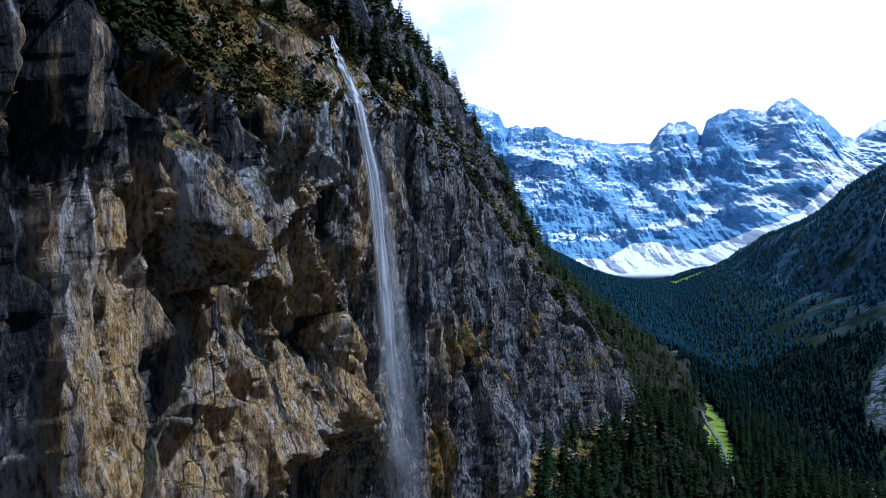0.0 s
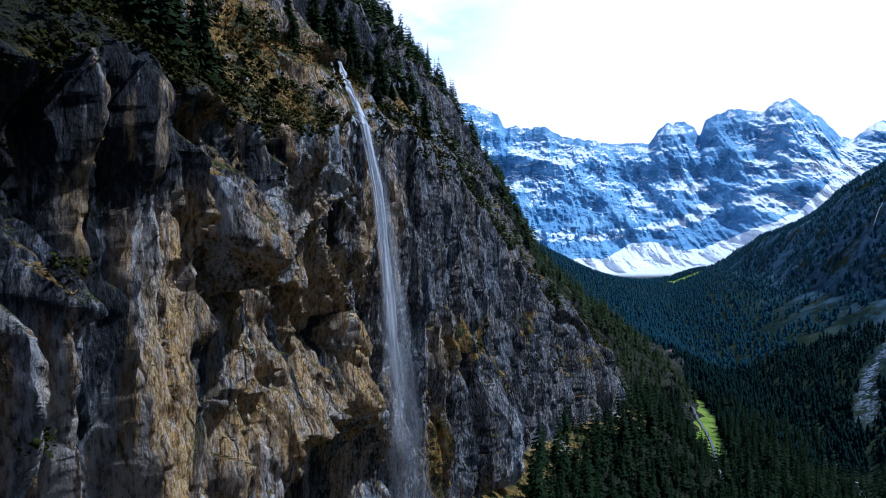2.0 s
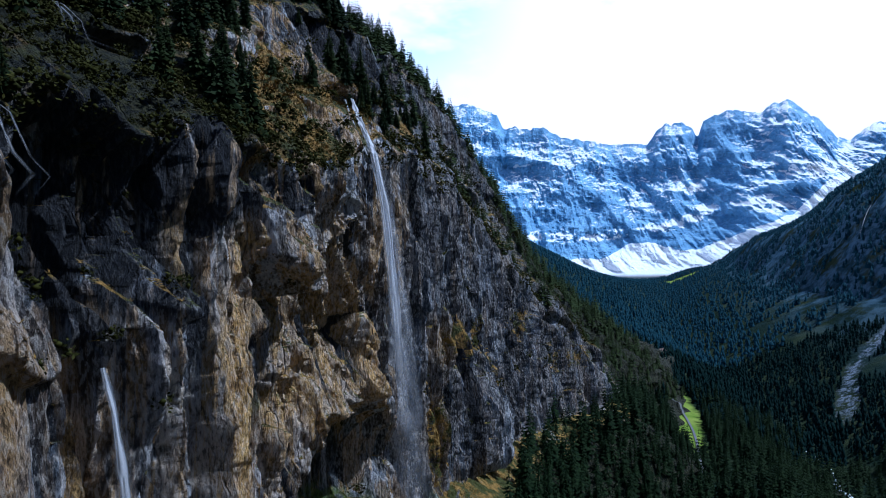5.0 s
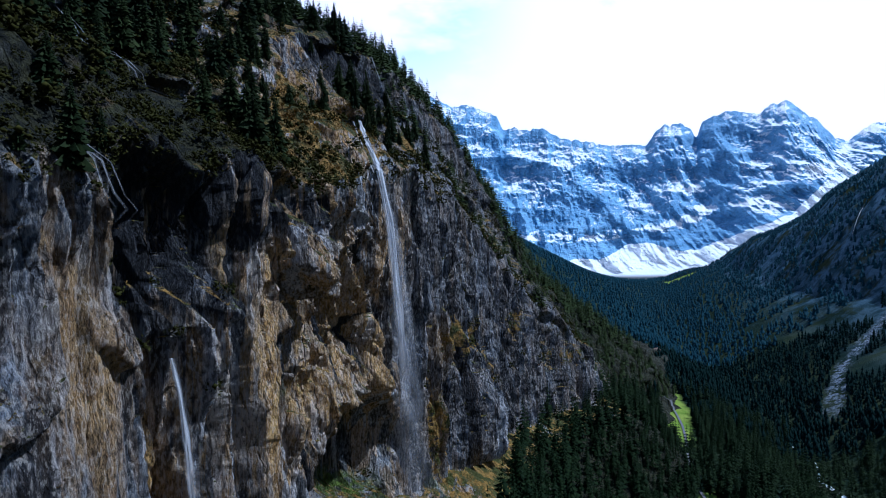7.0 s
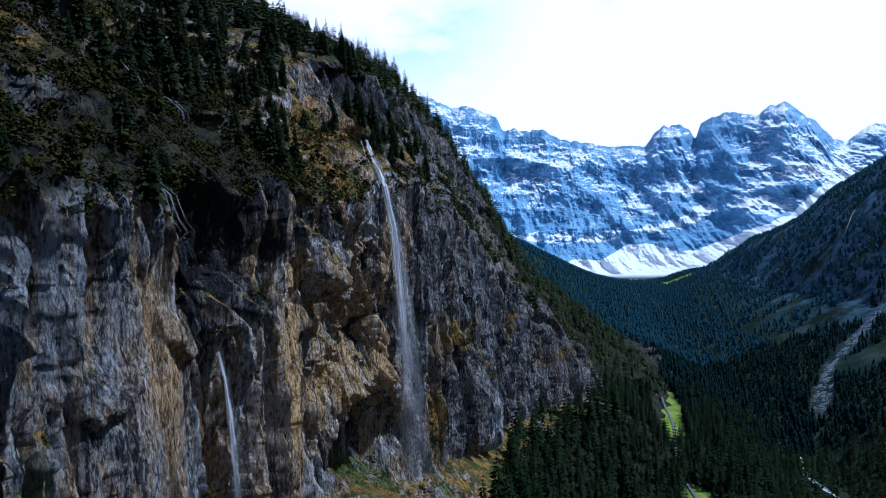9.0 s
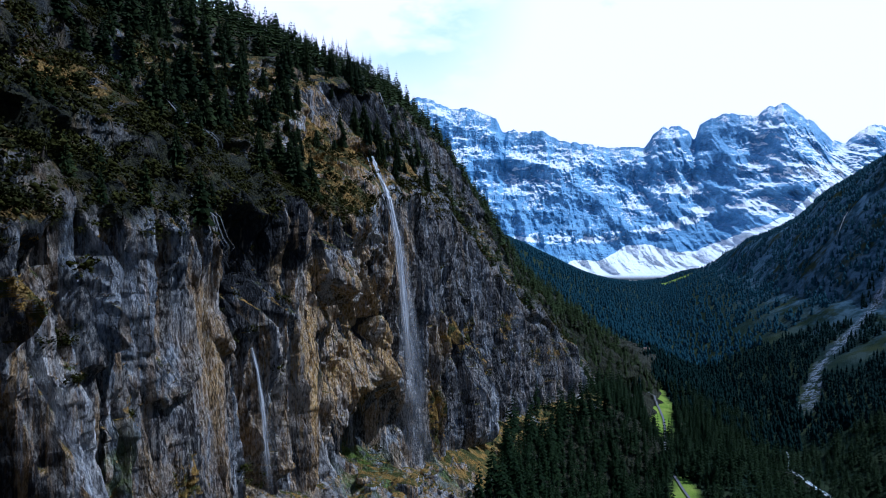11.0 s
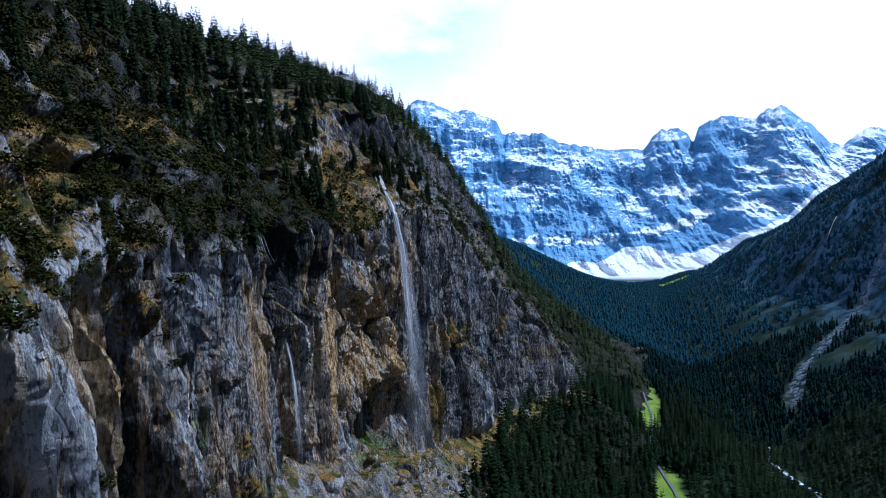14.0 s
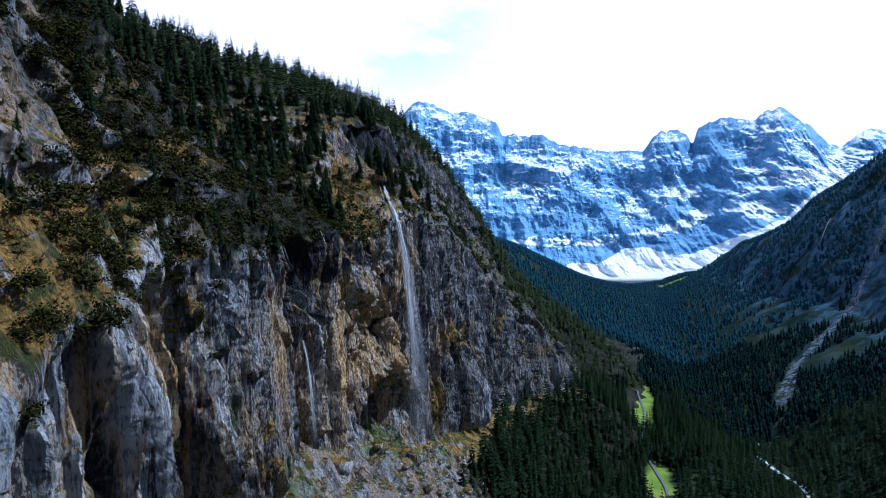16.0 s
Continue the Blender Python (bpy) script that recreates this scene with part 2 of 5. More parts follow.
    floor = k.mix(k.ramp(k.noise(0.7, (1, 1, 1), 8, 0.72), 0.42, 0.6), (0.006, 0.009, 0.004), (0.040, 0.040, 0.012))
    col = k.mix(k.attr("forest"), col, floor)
    k.bump(k.math("ADD", k.noise(0.8, (1, 1, 0.5), 9, 0.72), k.math("ADD", k.math("MULTIPLY", chip, 0.5), k.math("MULTIPLY", crack, 0.4))), 1.0, 2.3)
    return k.done(col)


def ground_material():
    k = Nodes("valley_ground", 0.95, 0.0)
    col = k.mix(k.ramp(k.noise(0.02, (1, 1, 1), 6), 0.4, 0.65), (0.014, 0.024, 0.016), (0.035, 0.045, 0.022))
    # bare rock up the slopes, with blue distance haze painted into its colour
    hazy_rock = k.ramp(k.noise(0.014, (1, 1, 0.9), 9, 0.7), 0.40, 0.52)
    col = k.mix(k.math("MULTIPLY", hazy_rock, k.attr("hazy_rock")), col, k.mix(k.ramp(k.noise(0.05, (1, 1, 1), 8, 0.7), 0.4, 0.6), (0.022, 0.048, 0.066), (0.085, 0.14, 0.19)))
    col = k.mix(k.math("MULTIPLY", k.attr("scree"), k.ramp(k.noise(0.14, (1, 1, 1), 8, 0.75), 0.46, 0.53)), col, k.mix(k.ramp(k.noise(0.4, (1, 1, 1), 7, 0.75), 0.42, 0.58), (0.03, 0.04, 0.055), (0.26, 0.30, 0.35)))
    col = k.mix(k.attr("meadow"), col, k.mix(k.ramp(k.noise(0.06, (1, 1, 1), 6), 0.35, 0.65), (0.16, 0.24, 0.03), (0.24, 0.30, 0.05)))
    k.bump(k.noise(0.3, (1, 1, 1), 8, 0.7), 0.8, 2.0)
    return k.done(col)


def mountain_material():
    k = Nodes("hazy_snowy_rock", 0.7)
    # the rock's strong blue is distance haze put into its colour
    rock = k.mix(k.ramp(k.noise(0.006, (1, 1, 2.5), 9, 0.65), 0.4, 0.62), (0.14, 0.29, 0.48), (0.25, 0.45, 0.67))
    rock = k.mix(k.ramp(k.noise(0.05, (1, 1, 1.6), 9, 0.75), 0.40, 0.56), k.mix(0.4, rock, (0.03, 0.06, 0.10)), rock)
    # snow breaks up along the strata, which rise to one side
    tip = k.n.new("ShaderNodeVectorRotate")
    tip.rotation_type = "Y_AXIS"
    tip.inputs["Angle"].default_value = 0.3
    k.l.new(k.pos, tip.inputs["Vector"])
    lay = tip.outputs["Vector"]
    rough_edge = k.math("MULTIPLY", k.math("SUBTRACT", k.noise(0.013, (1, 1, 0.9), 12, 0.76, 0.0, lay), 0.5), 2.1)
    rough_edge = k.math("ADD", rough_edge, k.math("MULTIPLY", k.math("SUBTRACT", k.noise(0.05, (1, 1, 1.1), 10, 0.8, 0.0, lay), 0.5), 1.8))
    rough_edge = k.math("ADD", rough_edge, k.math("MULTIPLY", k.math("SUBTRACT", k.noise(0.16, (1, 1, 1.3), 6, 0.7, 0.0, lay), 0.5), 0.9))
    snow = k.ramp(k.math("ADD", k.attr("snow"), rough_edge), 0.49, 0.56)
    col = k.mix(snow, rock, (0.84, 0.88, 0.9))
    col = k.mix(k.attr("forest"), col, (0.02, 0.03, 0.03))
    k.bump(k.noise(0.012, (1, 1, 1.6), 10, 0.72), 0.8, 14.0)
    return k.done(col)


def water_material(name, thick):
    k = Nodes(name, 0.35)
    fine = k.noise(2.2, (1, 1, 0.06), 6, 0.6)
    a = k.math("MULTIPLY", k.ramp(fine, 0.12, 0.36), k.attr("thick"))
    # drops scatter light to both sides
    white = (0.90, 0.92, 0.95, 1)
    front, back, clear = k.n.new("ShaderNodeBsdfDiffuse"), k.n.new("ShaderNodeBsdfTranslucent"), k.n.new("ShaderNodeBsdfTransparent")
    front.inputs["Color"].default_value = back.inputs["Color"].default_value = white
    both, out = k.n.new("ShaderNodeMixShader"), k.n.new("ShaderNodeMixShader")
    k.l.new(front.outputs["BSDF"], both.inputs[1])
    k.l.new(back.outputs["BSDF"], both.inputs[2])
    k.put(out.inputs["Fac"], k.math("MULTIPLY", a, thick))
    k.l.new(clear.outputs["BSDF"], out.inputs[1])
    k.l.new(both.outputs["Shader"], out.inputs[2])
    k.l.new(out.outputs["Shader"], k.n["Material Output"].inputs["Surface"])
    return k.m


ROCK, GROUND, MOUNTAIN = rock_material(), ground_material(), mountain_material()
FALLING, VEIL = water_material("falling_water", 1.0), water_material("drifting_spray", 0.2)


# ---- the massif with the rock face ----
X_TOP = curve([(-150, -42), (55, -38), (66, -39.5), (78, -42.5), (92, -45), (120, -47), (157, -43), (196, -37), (210, -32), (224, -27.5), (236, -25), (247, -22), (259, -18.5), (277, -14.5), (299, -10), (338, -1.5), (367, 8), (401, 27), (428, 52), (450, 77), (480, 92), (530, 117), (620, 189), (800, 260)])
Z_TOP = curve([(-150, 160), (60, 155), (82, 160), (100, 167), (145, 167), (165, 171), (182, 175), (222, 176), (247, 180), (259, 181), (300, 184), (365, 181), (401, 156), (430, 126), (455, 102), (480, 91), (530, 65), (620, 45), (800, 35)])
OUT_BASE = curve([(-150, 6), (150, 4), (200, 3), (250, 2), (285, 3), (310, 6), (350, 11), (410, 12), (450, 11), (500, 7), (620, 6), (800, 6)])
Z_BASE = curve([(-150, 90), (100, 104), (150, 113), (175, 116), (200, 107), (246, 91), (300, 78), (340, 72), (408, 68), (478, 68), (530, 54), (620, 33), (800, 26)])
X_MID = curve([(-150, -70), (80, -68), (120, -74), (190, -73), (215, -58), (240, -40), (274, -34), (340, -19), (402, 6), (450, 48), (520, 90), (650, 185), (800, 255)], 10)
Z_MID = curve([(-150, 205), (200, 203), (240, 199), (274, 207), (340, 213), (402, 197), (450, 148), (520, 100), (650, 55), (800, 34)], 10)
X_BAND = curve([(-150, -90), (195, -84), (240, -62), (283, -40), (340, -26), (402, -1), (455, 38), (525, 80), (650, 178), (800, 248)], 10)
Z_BAND = curve([(-150, 222), (200, 221), (283, 226), (340, 231), (402, 222), (455, 168), (525, 113), (650, 63), (800, 36)], 10)
X_RIDGE = curve([(-150, -150), (80, -150), (200, -140), (340, -84), (402, -28), (470, 5), (540, 50), (650, 150), (800, 220)], 15)
Z_RIDGE = curve([(-150, 285), (200, 264), (340, 260), (402, 259), (470, 216), (540, 150), (650, 80), (800, 46)], 15)
X_HIGH = curve([(-150, -300), (200, -290), (340, -250), (402, -180), (470, -80), (540, 0), (650, 100), (800, 180)], 15)
Z_HIGH = curve([(-150, 365), (200, 298), (340, 287), (402, 280), (470, 254), (540, 200), (650, 100), (800, 60)], 15)

# hollows and swells of the rock face: along the valley, height, half widths, depth outwards, sharpness of the rim
HOLLOW_SWELLS = [
    (246, 128, 45, 41, -6.0, 2.6),    # the hollow under the lip of the fall
    (252, 101, 24, 17, -15, 4.0),     # the cave behind the fall
    (246, 97, 6, 8, -5, 2.0),
    (205.5, 140, 4.2, 11, -8.0, 2.2),   # the dark alcove beside the pillar
    (206, 171, 6, 5.5, -9.0, 2.0),    # the black notch under the grassy edge
    (222, 160, 3.2, 6, -8.0, 1.8),
    (213.5, 141, 4.6, 9, 5.0, 2.4),     # the knob under the shell
    (216, 127, 4.2, 14, 3.8, 1.8),
    (228, 131, 3.0, 13, 2.4, 1.6),
    (264, 136, 2.6, 24, 2.0, 1.6),
    (270, 137, 2.2, 8, -4.0, 1.6),
    (233, 173, 12, 5, 3.0, 1.8),      # the grassy ledge over the hollow
]
WALL_SWELLS = [
    (198, 136, 4.2, 34, 2.6, 3.0),    # the tan pillar
    (190, 140, 1.5, 34, -5.0, 2.0),
    (184.5, 150, 1.5, 18, -6.0, 2.0),
    (175, 163, 11, 11, -9.0, 1.8),    # the black recess over the buttress
    (153, 136, 14, 26, 1.8, 2.6),     # the smooth buttress
    (171, 128, 3.0, 22, -5.5, 1.8),   # behind the slender fall
    (111.5, 126, 5.0, 28, -27, 3.0),  # the black cleft
    (114, 160, 4.0, 5, 3.0, 2.0),     # the grassy block over the cleft
    (119, 168, 3.0, 7, -6.0, 1.8),
    (102, 140, 2.2, 34, 3.0, 2.0),
    (89.5, 158, 0.9, 14, -5.0, 1.8),
    (80, 138, 1.2, 16, -5.0, 1.8),
    (349, 84, 13, 24, 13, 1.6),       # the pale buttress at the far foot
    (309, 112, 5, 40, -3.0, 1.6),
    (328, 150, 4, 30, -3.0, 1.6),
]
# leaning bulges that hang out to a sharp lower lip: along the valley, the lip's height, half width, height, depth outwards, slant and bow of the lip
HANGS = [
    (214, 150.0, 11, 24, 10.0, -0.10, 5.0),   # the fluted shell
    (247, 142.0, 11, 22, 4.5, -0.15, 6.0),    # the smooth slab
    (248, 168.0, 13, 10, 6.0, 0.25, -8.0),    # the arch above it
    (252, 123.0, 23, 12, 4.5, -0.20, -7.0),   # the brow of the cave
    (207, 134.0, 4, 9, 3.0, 0.0, 4.0),
    (224, 134.0, 6, 10, 2.0, 0.2, 4.0),
    (128, 151.0, 8, 16, 2.4, 0.4, 5.0),
    (145, 141.0, 5, 6, 2.0, 0.5, 3.0),        # the flake on the buttress
    (161, 146.0, 5, 7, 2.0, -0.4, 3.0),
    (182, 149.0, 4, 14, 2.6, 0.3, 4.0),
    (302, 139.0, 10, 22, 2.6, 0.4, 5.0),
    (360, 140.0, 12, 26, 3.0, -0.4, 6.0),
]


def pillars(y, z, span, tall, seed):
    """Upright slabs and columns: how far each one stands out (-1 to 1), how near a place is to the joint beside it (0 to 1), and a tone for each (-1 to 1)."""
    q = (y + 0.34 * span * fbm(y / (2.2 * span), z / (5.0 * span), 0 * y, 3, seed)) / span
    i = np.floor(q)
    k = q - i
    ii = i.astype(np.int64)
    h = z / tall + 3.0 * hashed(ii, 0 * ii, 0 * ii, seed + 1) + 0.5 * fbm(y / span, z / tall, 0 * y, 2, seed + 2)
    j = np.floor(h).astype(np.int64)
    over = smoothstep(0.45, 1.0, h - j)
    wide = 0.5 + 0.3 * hashed(ii, 7 + 0 * ii, 0 * ii, seed + 3)
    edge = np.minimum(k / wide, (1 - k) / (1 - wide))
    tilt = (k - 0.5) * hashed(ii, 0 * ii, 5 + 0 * ii, seed + 4)
    level = hashed(ii, j, 0 * ii, seed + 5) * (1 - over) + hashed(ii, j + 1, 0 * ii, seed + 5) * over
    return level + 0.9 * tilt, np.clip(edge, 0, 1), hashed(ii, np.floor(0.4 * h).astype(np.int64), 3 + 0 * ii, seed + 6)


def massif_profile(y):
    """The corners of the cross section at y, from the valley floor to the heights behind."""
    xt = X_TOP(y) + 2.5 * fbm(y / 17, 0 * y, 0 * y, 3, 401)
    zt = Z_TOP(y) + 6.0 * fbm(y / 13, 0 * y + 3, 0 * y, 4, 407)
    zb = Z_BASE(y) + 3.0 * fbm(y / 12, 0 * y + 5, 0 * y, 3, 409)
    xb = xt + OUT_BASE(y)
    return [(xb + 190, zb * 0 - 14), (xb + 62, zb - 46), (xb + 20, zb - 13), (xb, zb), (xt, zt), (X_MID(y), Z_MID(y)), (X_BAND(y), Z_BAND(y)),
            (X_RIDGE(y), Z_RIDGE(y)), (X_HIGH(y), Z_HIGH(y)), (X_HIGH(y) - 150, Z_HIGH(y) + 5)]


ROWS = (14, 26, 30, 240, 76, 36, 36, 20, 4)


def massif_places(ys):
    prof = massif_profile(ys)
    xs, zs, face, part_no = [], [], [], []
    for i, n in enumerate(ROWS):
        for j in range(n):
            k = j / n
            xs.append(prof[i][0] * (1 - k) + prof[i + 1][0] * k)
            zs.append(prof[i][1] * (1 - k) + prof[i + 1][1] * k)
            part_no.append(i + k)
    xs, zs, v = np.array(xs), np.array(zs), np.array(part_no)[:, None] + 0 * ys[None, :]
    y = ys[None, :] + 0 * xs
    # how far each place belongs to the sheer face, the upper band, the slopes
    face = smoothstep(2.9, 3.06, v) * (1 - smoothstep(3.9, 4.06, v))
    band = smoothstep(4.9, 5.1, v) * (1 - smoothstep(5.85, 6.1, v)) * smoothstep(250, 300, y) + 0.35 * smoothstep(4.9, 5.1, v) * (1 - smoothstep(5.85, 6.1, v)) * (1 - smoothstep(95, 120, y) * (1 - smoothstep(225, 255, y)))
    slope = 1 - np.clip(face + band, 0, 1)
    # rock face: buttresses, flutes, clefts, leaning ledges with a sharp lower lip
    o = 0 * y
    wob = 3.0 * fbm(y / 30, zs / 75, o, 3, 5)
    vault = np.exp(-(((y - 236) / 38) ** 2 + ((zs - 140) / 34) ** 2) ** 3)  # the folded rock of the hollow
    smooth = np.exp(-(((y - 153) / 13) ** 2 + ((zs - 138) / 24) ** 2) ** 3)  # the buttress
    plain = np.exp(-(((y - 197.5) / 4.6) ** 2 + ((zs - 136) / 30) ** 2) ** 3)  # the tan pillar
    upright = 1 - 0.8 * np.maximum(vault, plain) - 0.85 * smooth
    dx = -2.2 + 3.6 * fbm((y + wob) / 30, zs / 90, o, 3, 11)
    tone = 0 * y
    for span, tall, amp, flank, share, seed in ((8.5, 60.0, 2.4, 4.0, 0.35, 31), (3.9, 32.0, 2.0, 4.2, 0.7, 47), (1.9, 14.0, 1.1, 2.1, 0.6, 57)):
        level, edge, own = pillars(y + wob, zs, span, tall, seed)
        tone = tone + share * own
        dx = dx + upright * (amp * level + flank * (np.minimum(edge * 2.0, 1.0) ** 0.55 - 0.78))
    dx = dx + 1.3 * fbm(y / 3.2, zs / 11, o, 4, 71, 0.6) + 0.9 * upright * ridged(y / 2.1, zs / 16, o, 3, 77)
    cleft = smoothstep(0.80, 0.97, 1 - np.abs(noise3((y + 1.5 * wob) / 14, zs / 75, o, 83)) * 1.2) * (0.4 + 0.6 * smoothstep(-0.2, 0.4, noise3(y / 20, zs / 80, o, 87)))
    rift = smoothstep(0.90, 0.965, 1 - np.abs(noise3((y + 2.2 * wob) / 24, zs / 130, o, 107))) * smoothstep(-0.35, 0.1, noise3(y / 30, zs / 90, o, 109))
    dx = dx - upright * (8.0 * cleft + 9.0 * rift)
    # the shell's flutes fan out from under the grassy edge, the slabs beside it lean the same way
    fan = np.arctan2(y - 229 + 1.5 * fbm(y / 8, zs / 8, o, 3, 111), 184 - zs)
    far = np.hypot(y - 229, zs - 184)
    dx = dx + vault * (4.0 * ridged(fan * 5.5, far / 40, o, 3, 99) + 1.6 * ridged(fan * 15, far / 22, o, 3, 103))
    tilted = (zs + 0.9 * (y - 240)) * 0.74 + 2.5 * fbm(y / 10, zs / 10, o, 3, 89)
    f = 3 * (0.5 + fbm(tilted / 9, (y - zs) / 30, o, 3, 113))
    dx = dx + vault * 3.2 * ((np.floor(f) + smoothstep(0.3, 0.7, f - np.floor(f))) / 3 - 0.5)
    k = 1 - np.mod((zs + 2.5 * fbm(y / 9, zs / 9, o, 3, 93)) / 5.4 + fbm(y / 25, o, o, 2, 95), 1.0)
    dx = dx + 0.3 * (k * smoothstep(1.0, 0.85, k) - 0.45) * smoothstep(0.0, 0.5, noise3(y / 12, zs / 10, o, 97))
    # broken plates with sharp edges
    for span, tall, amp, n, seed in ((5.0, 34.0, 1.8, 4, 191), (2.2, 15.0, 1.3, 4, 193), (1.2, 6.0, 0.6, 3, 197)):
        f = n * (0.5 + fbm(y / span, zs / tall, o, 3, seed))
        dx = dx + (1 - 0.55 * vault - 0.6 * smooth) * amp * ((np.floor(f) + smoothstep(0.35, 0.65, f - np.floor(f))) / n - 0.5)
    for cy, cz, wy, wz, amp, rim in HOLLOW_SWELLS + WALL_SWELLS:
        q = ((y - cy + 0.3 * wob) / wy) ** 2 + ((zs - cz + 0.8 * wob) / wz) ** 2
        dx = dx + amp * np.exp(-q ** rim)
    rag = 3.4 * fbm(y / 6, zs / 12, o, 3, 115)
    for cy, cz, wy, tall, amp, slant, bow in HANGS:
        k = (zs - cz - slant * (y - cy) - bow * np.clip(np.abs(y - cy) / wy, 0, 1.5) ** 2 - rag) / tall
        dx = dx + amp * np.exp(-(((y - cy + rag) / wy) ** 2) ** 2) * np.where(k > 0, np.clip(1 - k, 0, 1), smoothstep(-1.3 / tall, 0.0, k))
    x = xs + (face + 0.7 * band) * dx
    # slopes: gullies, terraces and knolls
    hump = 7.0 * fbm(xs / 42, y / 42, 0 * y, 4, 91) + 2.6 * ridged(xs / 17, y / 15, 0 * y, 4, 101) + 0.8 * fbm(xs / 4, y / 4, 0 * y, 4, 131, 0.6)
    up = smoothstep(3.95, 4.5, v)
    low = 1 - smoothstep(2.2, 3.0, v)
    z = zs + slope * hump * (up * (0.55 + 0.45 * smoothstep(4.3, 5.5, v)) + 0.3 * low + 0.1) + 0.6 * face * fbm(y / 5, zs / 5, 0 * y, 3, 151)
    # rock outcrops and runnels on the talus
    heap = smoothstep(1.2, 1.8, v) * (1 - smoothstep(2.85, 3.0, v)) * smoothstep(130, 170, y) * (1 - smoothstep(290, 330, y))
    z = z + heap * (4.5 * ridged(xs / 13, (y + 0.6 * xs) / 11, 0 * y, 4, 161) + 1.6 * fbm(xs / 4, y / 4, 0 * y, 4, 163) - 2.6)
    # the bed of the stream above the fall's lip
    bed = np.exp(-((y - 259 - 0.47 * (zs - 181)) / 2.6) ** 2) * smoothstep(3.9, 4.0, v) * (1 - smoothstep(4.6, 4.9, v))
    # stepped ledges above the edge
    step = np.sin(z / (4.3 + 1.2 * noise3(xs / 40, y / 40, 0 * y, 173)) + 7.0 * fbm(xs / 22, y / 22, 0 * y, 3, 171))
    x = x - 2.4 * bed + up * slope * (1 - bed) * (2.6 * step + 2.2 * ridged(y / 11, z / 9, 0 * y, 3, 181) + 1.0 * fbm(y / 3, z / 3, 0 * y, 3, 187))
    return x, y, z, v, tone * face * upright


ys = np.concatenate([np.arange(-150, 40, 4.0), np.arange(40, 58, 2.0), np.arange(58, 268, 0.42), np.arange(268, 420, 0.75), np.arange(420, 560, 1.6), np.arange(560, 801, 6.0)])
mx, my, mz, mv, tone = massif_places(ys)
rubble = smoothstep(1.0, 1.6, mv) * (1 - smoothstep(2.9, 3.1, mv)) * smoothstep(120, 160, my) * (1 - smoothstep(285, 330, my)) + 0.8 * smoothstep(4.15, 4.3, mv) * (1 - smoothstep(5.3, 5.8, mv)) * (1 - smoothstep(100, 112, my))
WOOD_EDGE = 9 + 0.24 * (my - 275)
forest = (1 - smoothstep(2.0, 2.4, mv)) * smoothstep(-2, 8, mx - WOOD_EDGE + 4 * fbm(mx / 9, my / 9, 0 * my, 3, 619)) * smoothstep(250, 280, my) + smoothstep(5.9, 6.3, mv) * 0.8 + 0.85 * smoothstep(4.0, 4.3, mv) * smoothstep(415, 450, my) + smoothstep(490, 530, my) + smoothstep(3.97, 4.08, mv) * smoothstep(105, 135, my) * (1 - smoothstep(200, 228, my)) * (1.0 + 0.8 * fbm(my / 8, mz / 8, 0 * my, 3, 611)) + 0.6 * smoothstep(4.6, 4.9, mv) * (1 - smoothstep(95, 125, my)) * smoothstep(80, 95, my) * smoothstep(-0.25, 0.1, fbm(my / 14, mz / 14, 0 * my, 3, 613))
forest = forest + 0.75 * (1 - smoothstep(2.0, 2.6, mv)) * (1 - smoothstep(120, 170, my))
# grassy clearings on the wooded slope (along the valley, height, half widths)
CLEARINGS = [(104, 183, 10, 8), (149, 207, 8, 6), (152, 195, 8, 6), (171, 195, 7, 5), (200, 213, 8, 5), (236, 188, 10, 7), (250, 197, 9, 7), (254, 206, 7, 6), (272, 199, 8, 6), (310, 200, 9, 6), (72, 168, 14, 14)]
clearing = np.zeros_like(mx)
for sy, sz, wy, wz in CLEARINGS:
    clearing = np.maximum(clearing, np.exp(-(((my - sy + 3 * fbm(my / 6, mz / 6, 0 * my, 3, 631)) / wy) ** 2 + ((mz - sz) / wz) ** 2) ** 2))
clearing = clearing * smoothstep(3.95, 4.05, mv)
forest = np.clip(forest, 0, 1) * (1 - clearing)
# stains with a shape of their own: ochre walls, pale ribs, wet dark runs, and shade painted into alcoves, clefts and
# the cave (along the valley, height, half widths, strength)
MOSS = [(262, 90, 10, 6, 1.0), (244, 90, 8, 4, 0.8), (292, 76, 10, 6, 0.7), (204, 133, 4, 2.5, 0.7), (213, 100, 6, 5, 0.6), (152, 112, 6, 7, 0.7), (258, 110, 8, 6, 0.5), (131, 133, 3, 6, 0.6)]
OCHRE = [(236, 138, 30, 26, 0.62), (197.5, 134, 5.0, 28, 1.0), (199, 156, 3.5, 8, 0.8), (188, 158, 1.8, 10, 0.9), (215, 127, 4.5, 14, 1.0), (213, 146, 4, 4, 0.7), (227, 132, 2.4, 14, 0.9), (244, 148, 5, 6, 0.8), (263, 130, 2.2, 20, 1.0),
         (268, 155, 1.6, 20, 0.8), (283, 160, 1.8, 18, 0.7), (172, 128, 3.0, 18, 1.0), (156, 148, 7, 12, 0.4), (88, 138, 2.2, 24, 1.0), (102, 146, 1.8, 18, 1.0), (106, 138, 1.8, 22, 1.0), (80, 140, 1.5, 20, 0.9), (308, 96, 9, 14, 0.8), (322, 124, 9, 10, 0.5)]
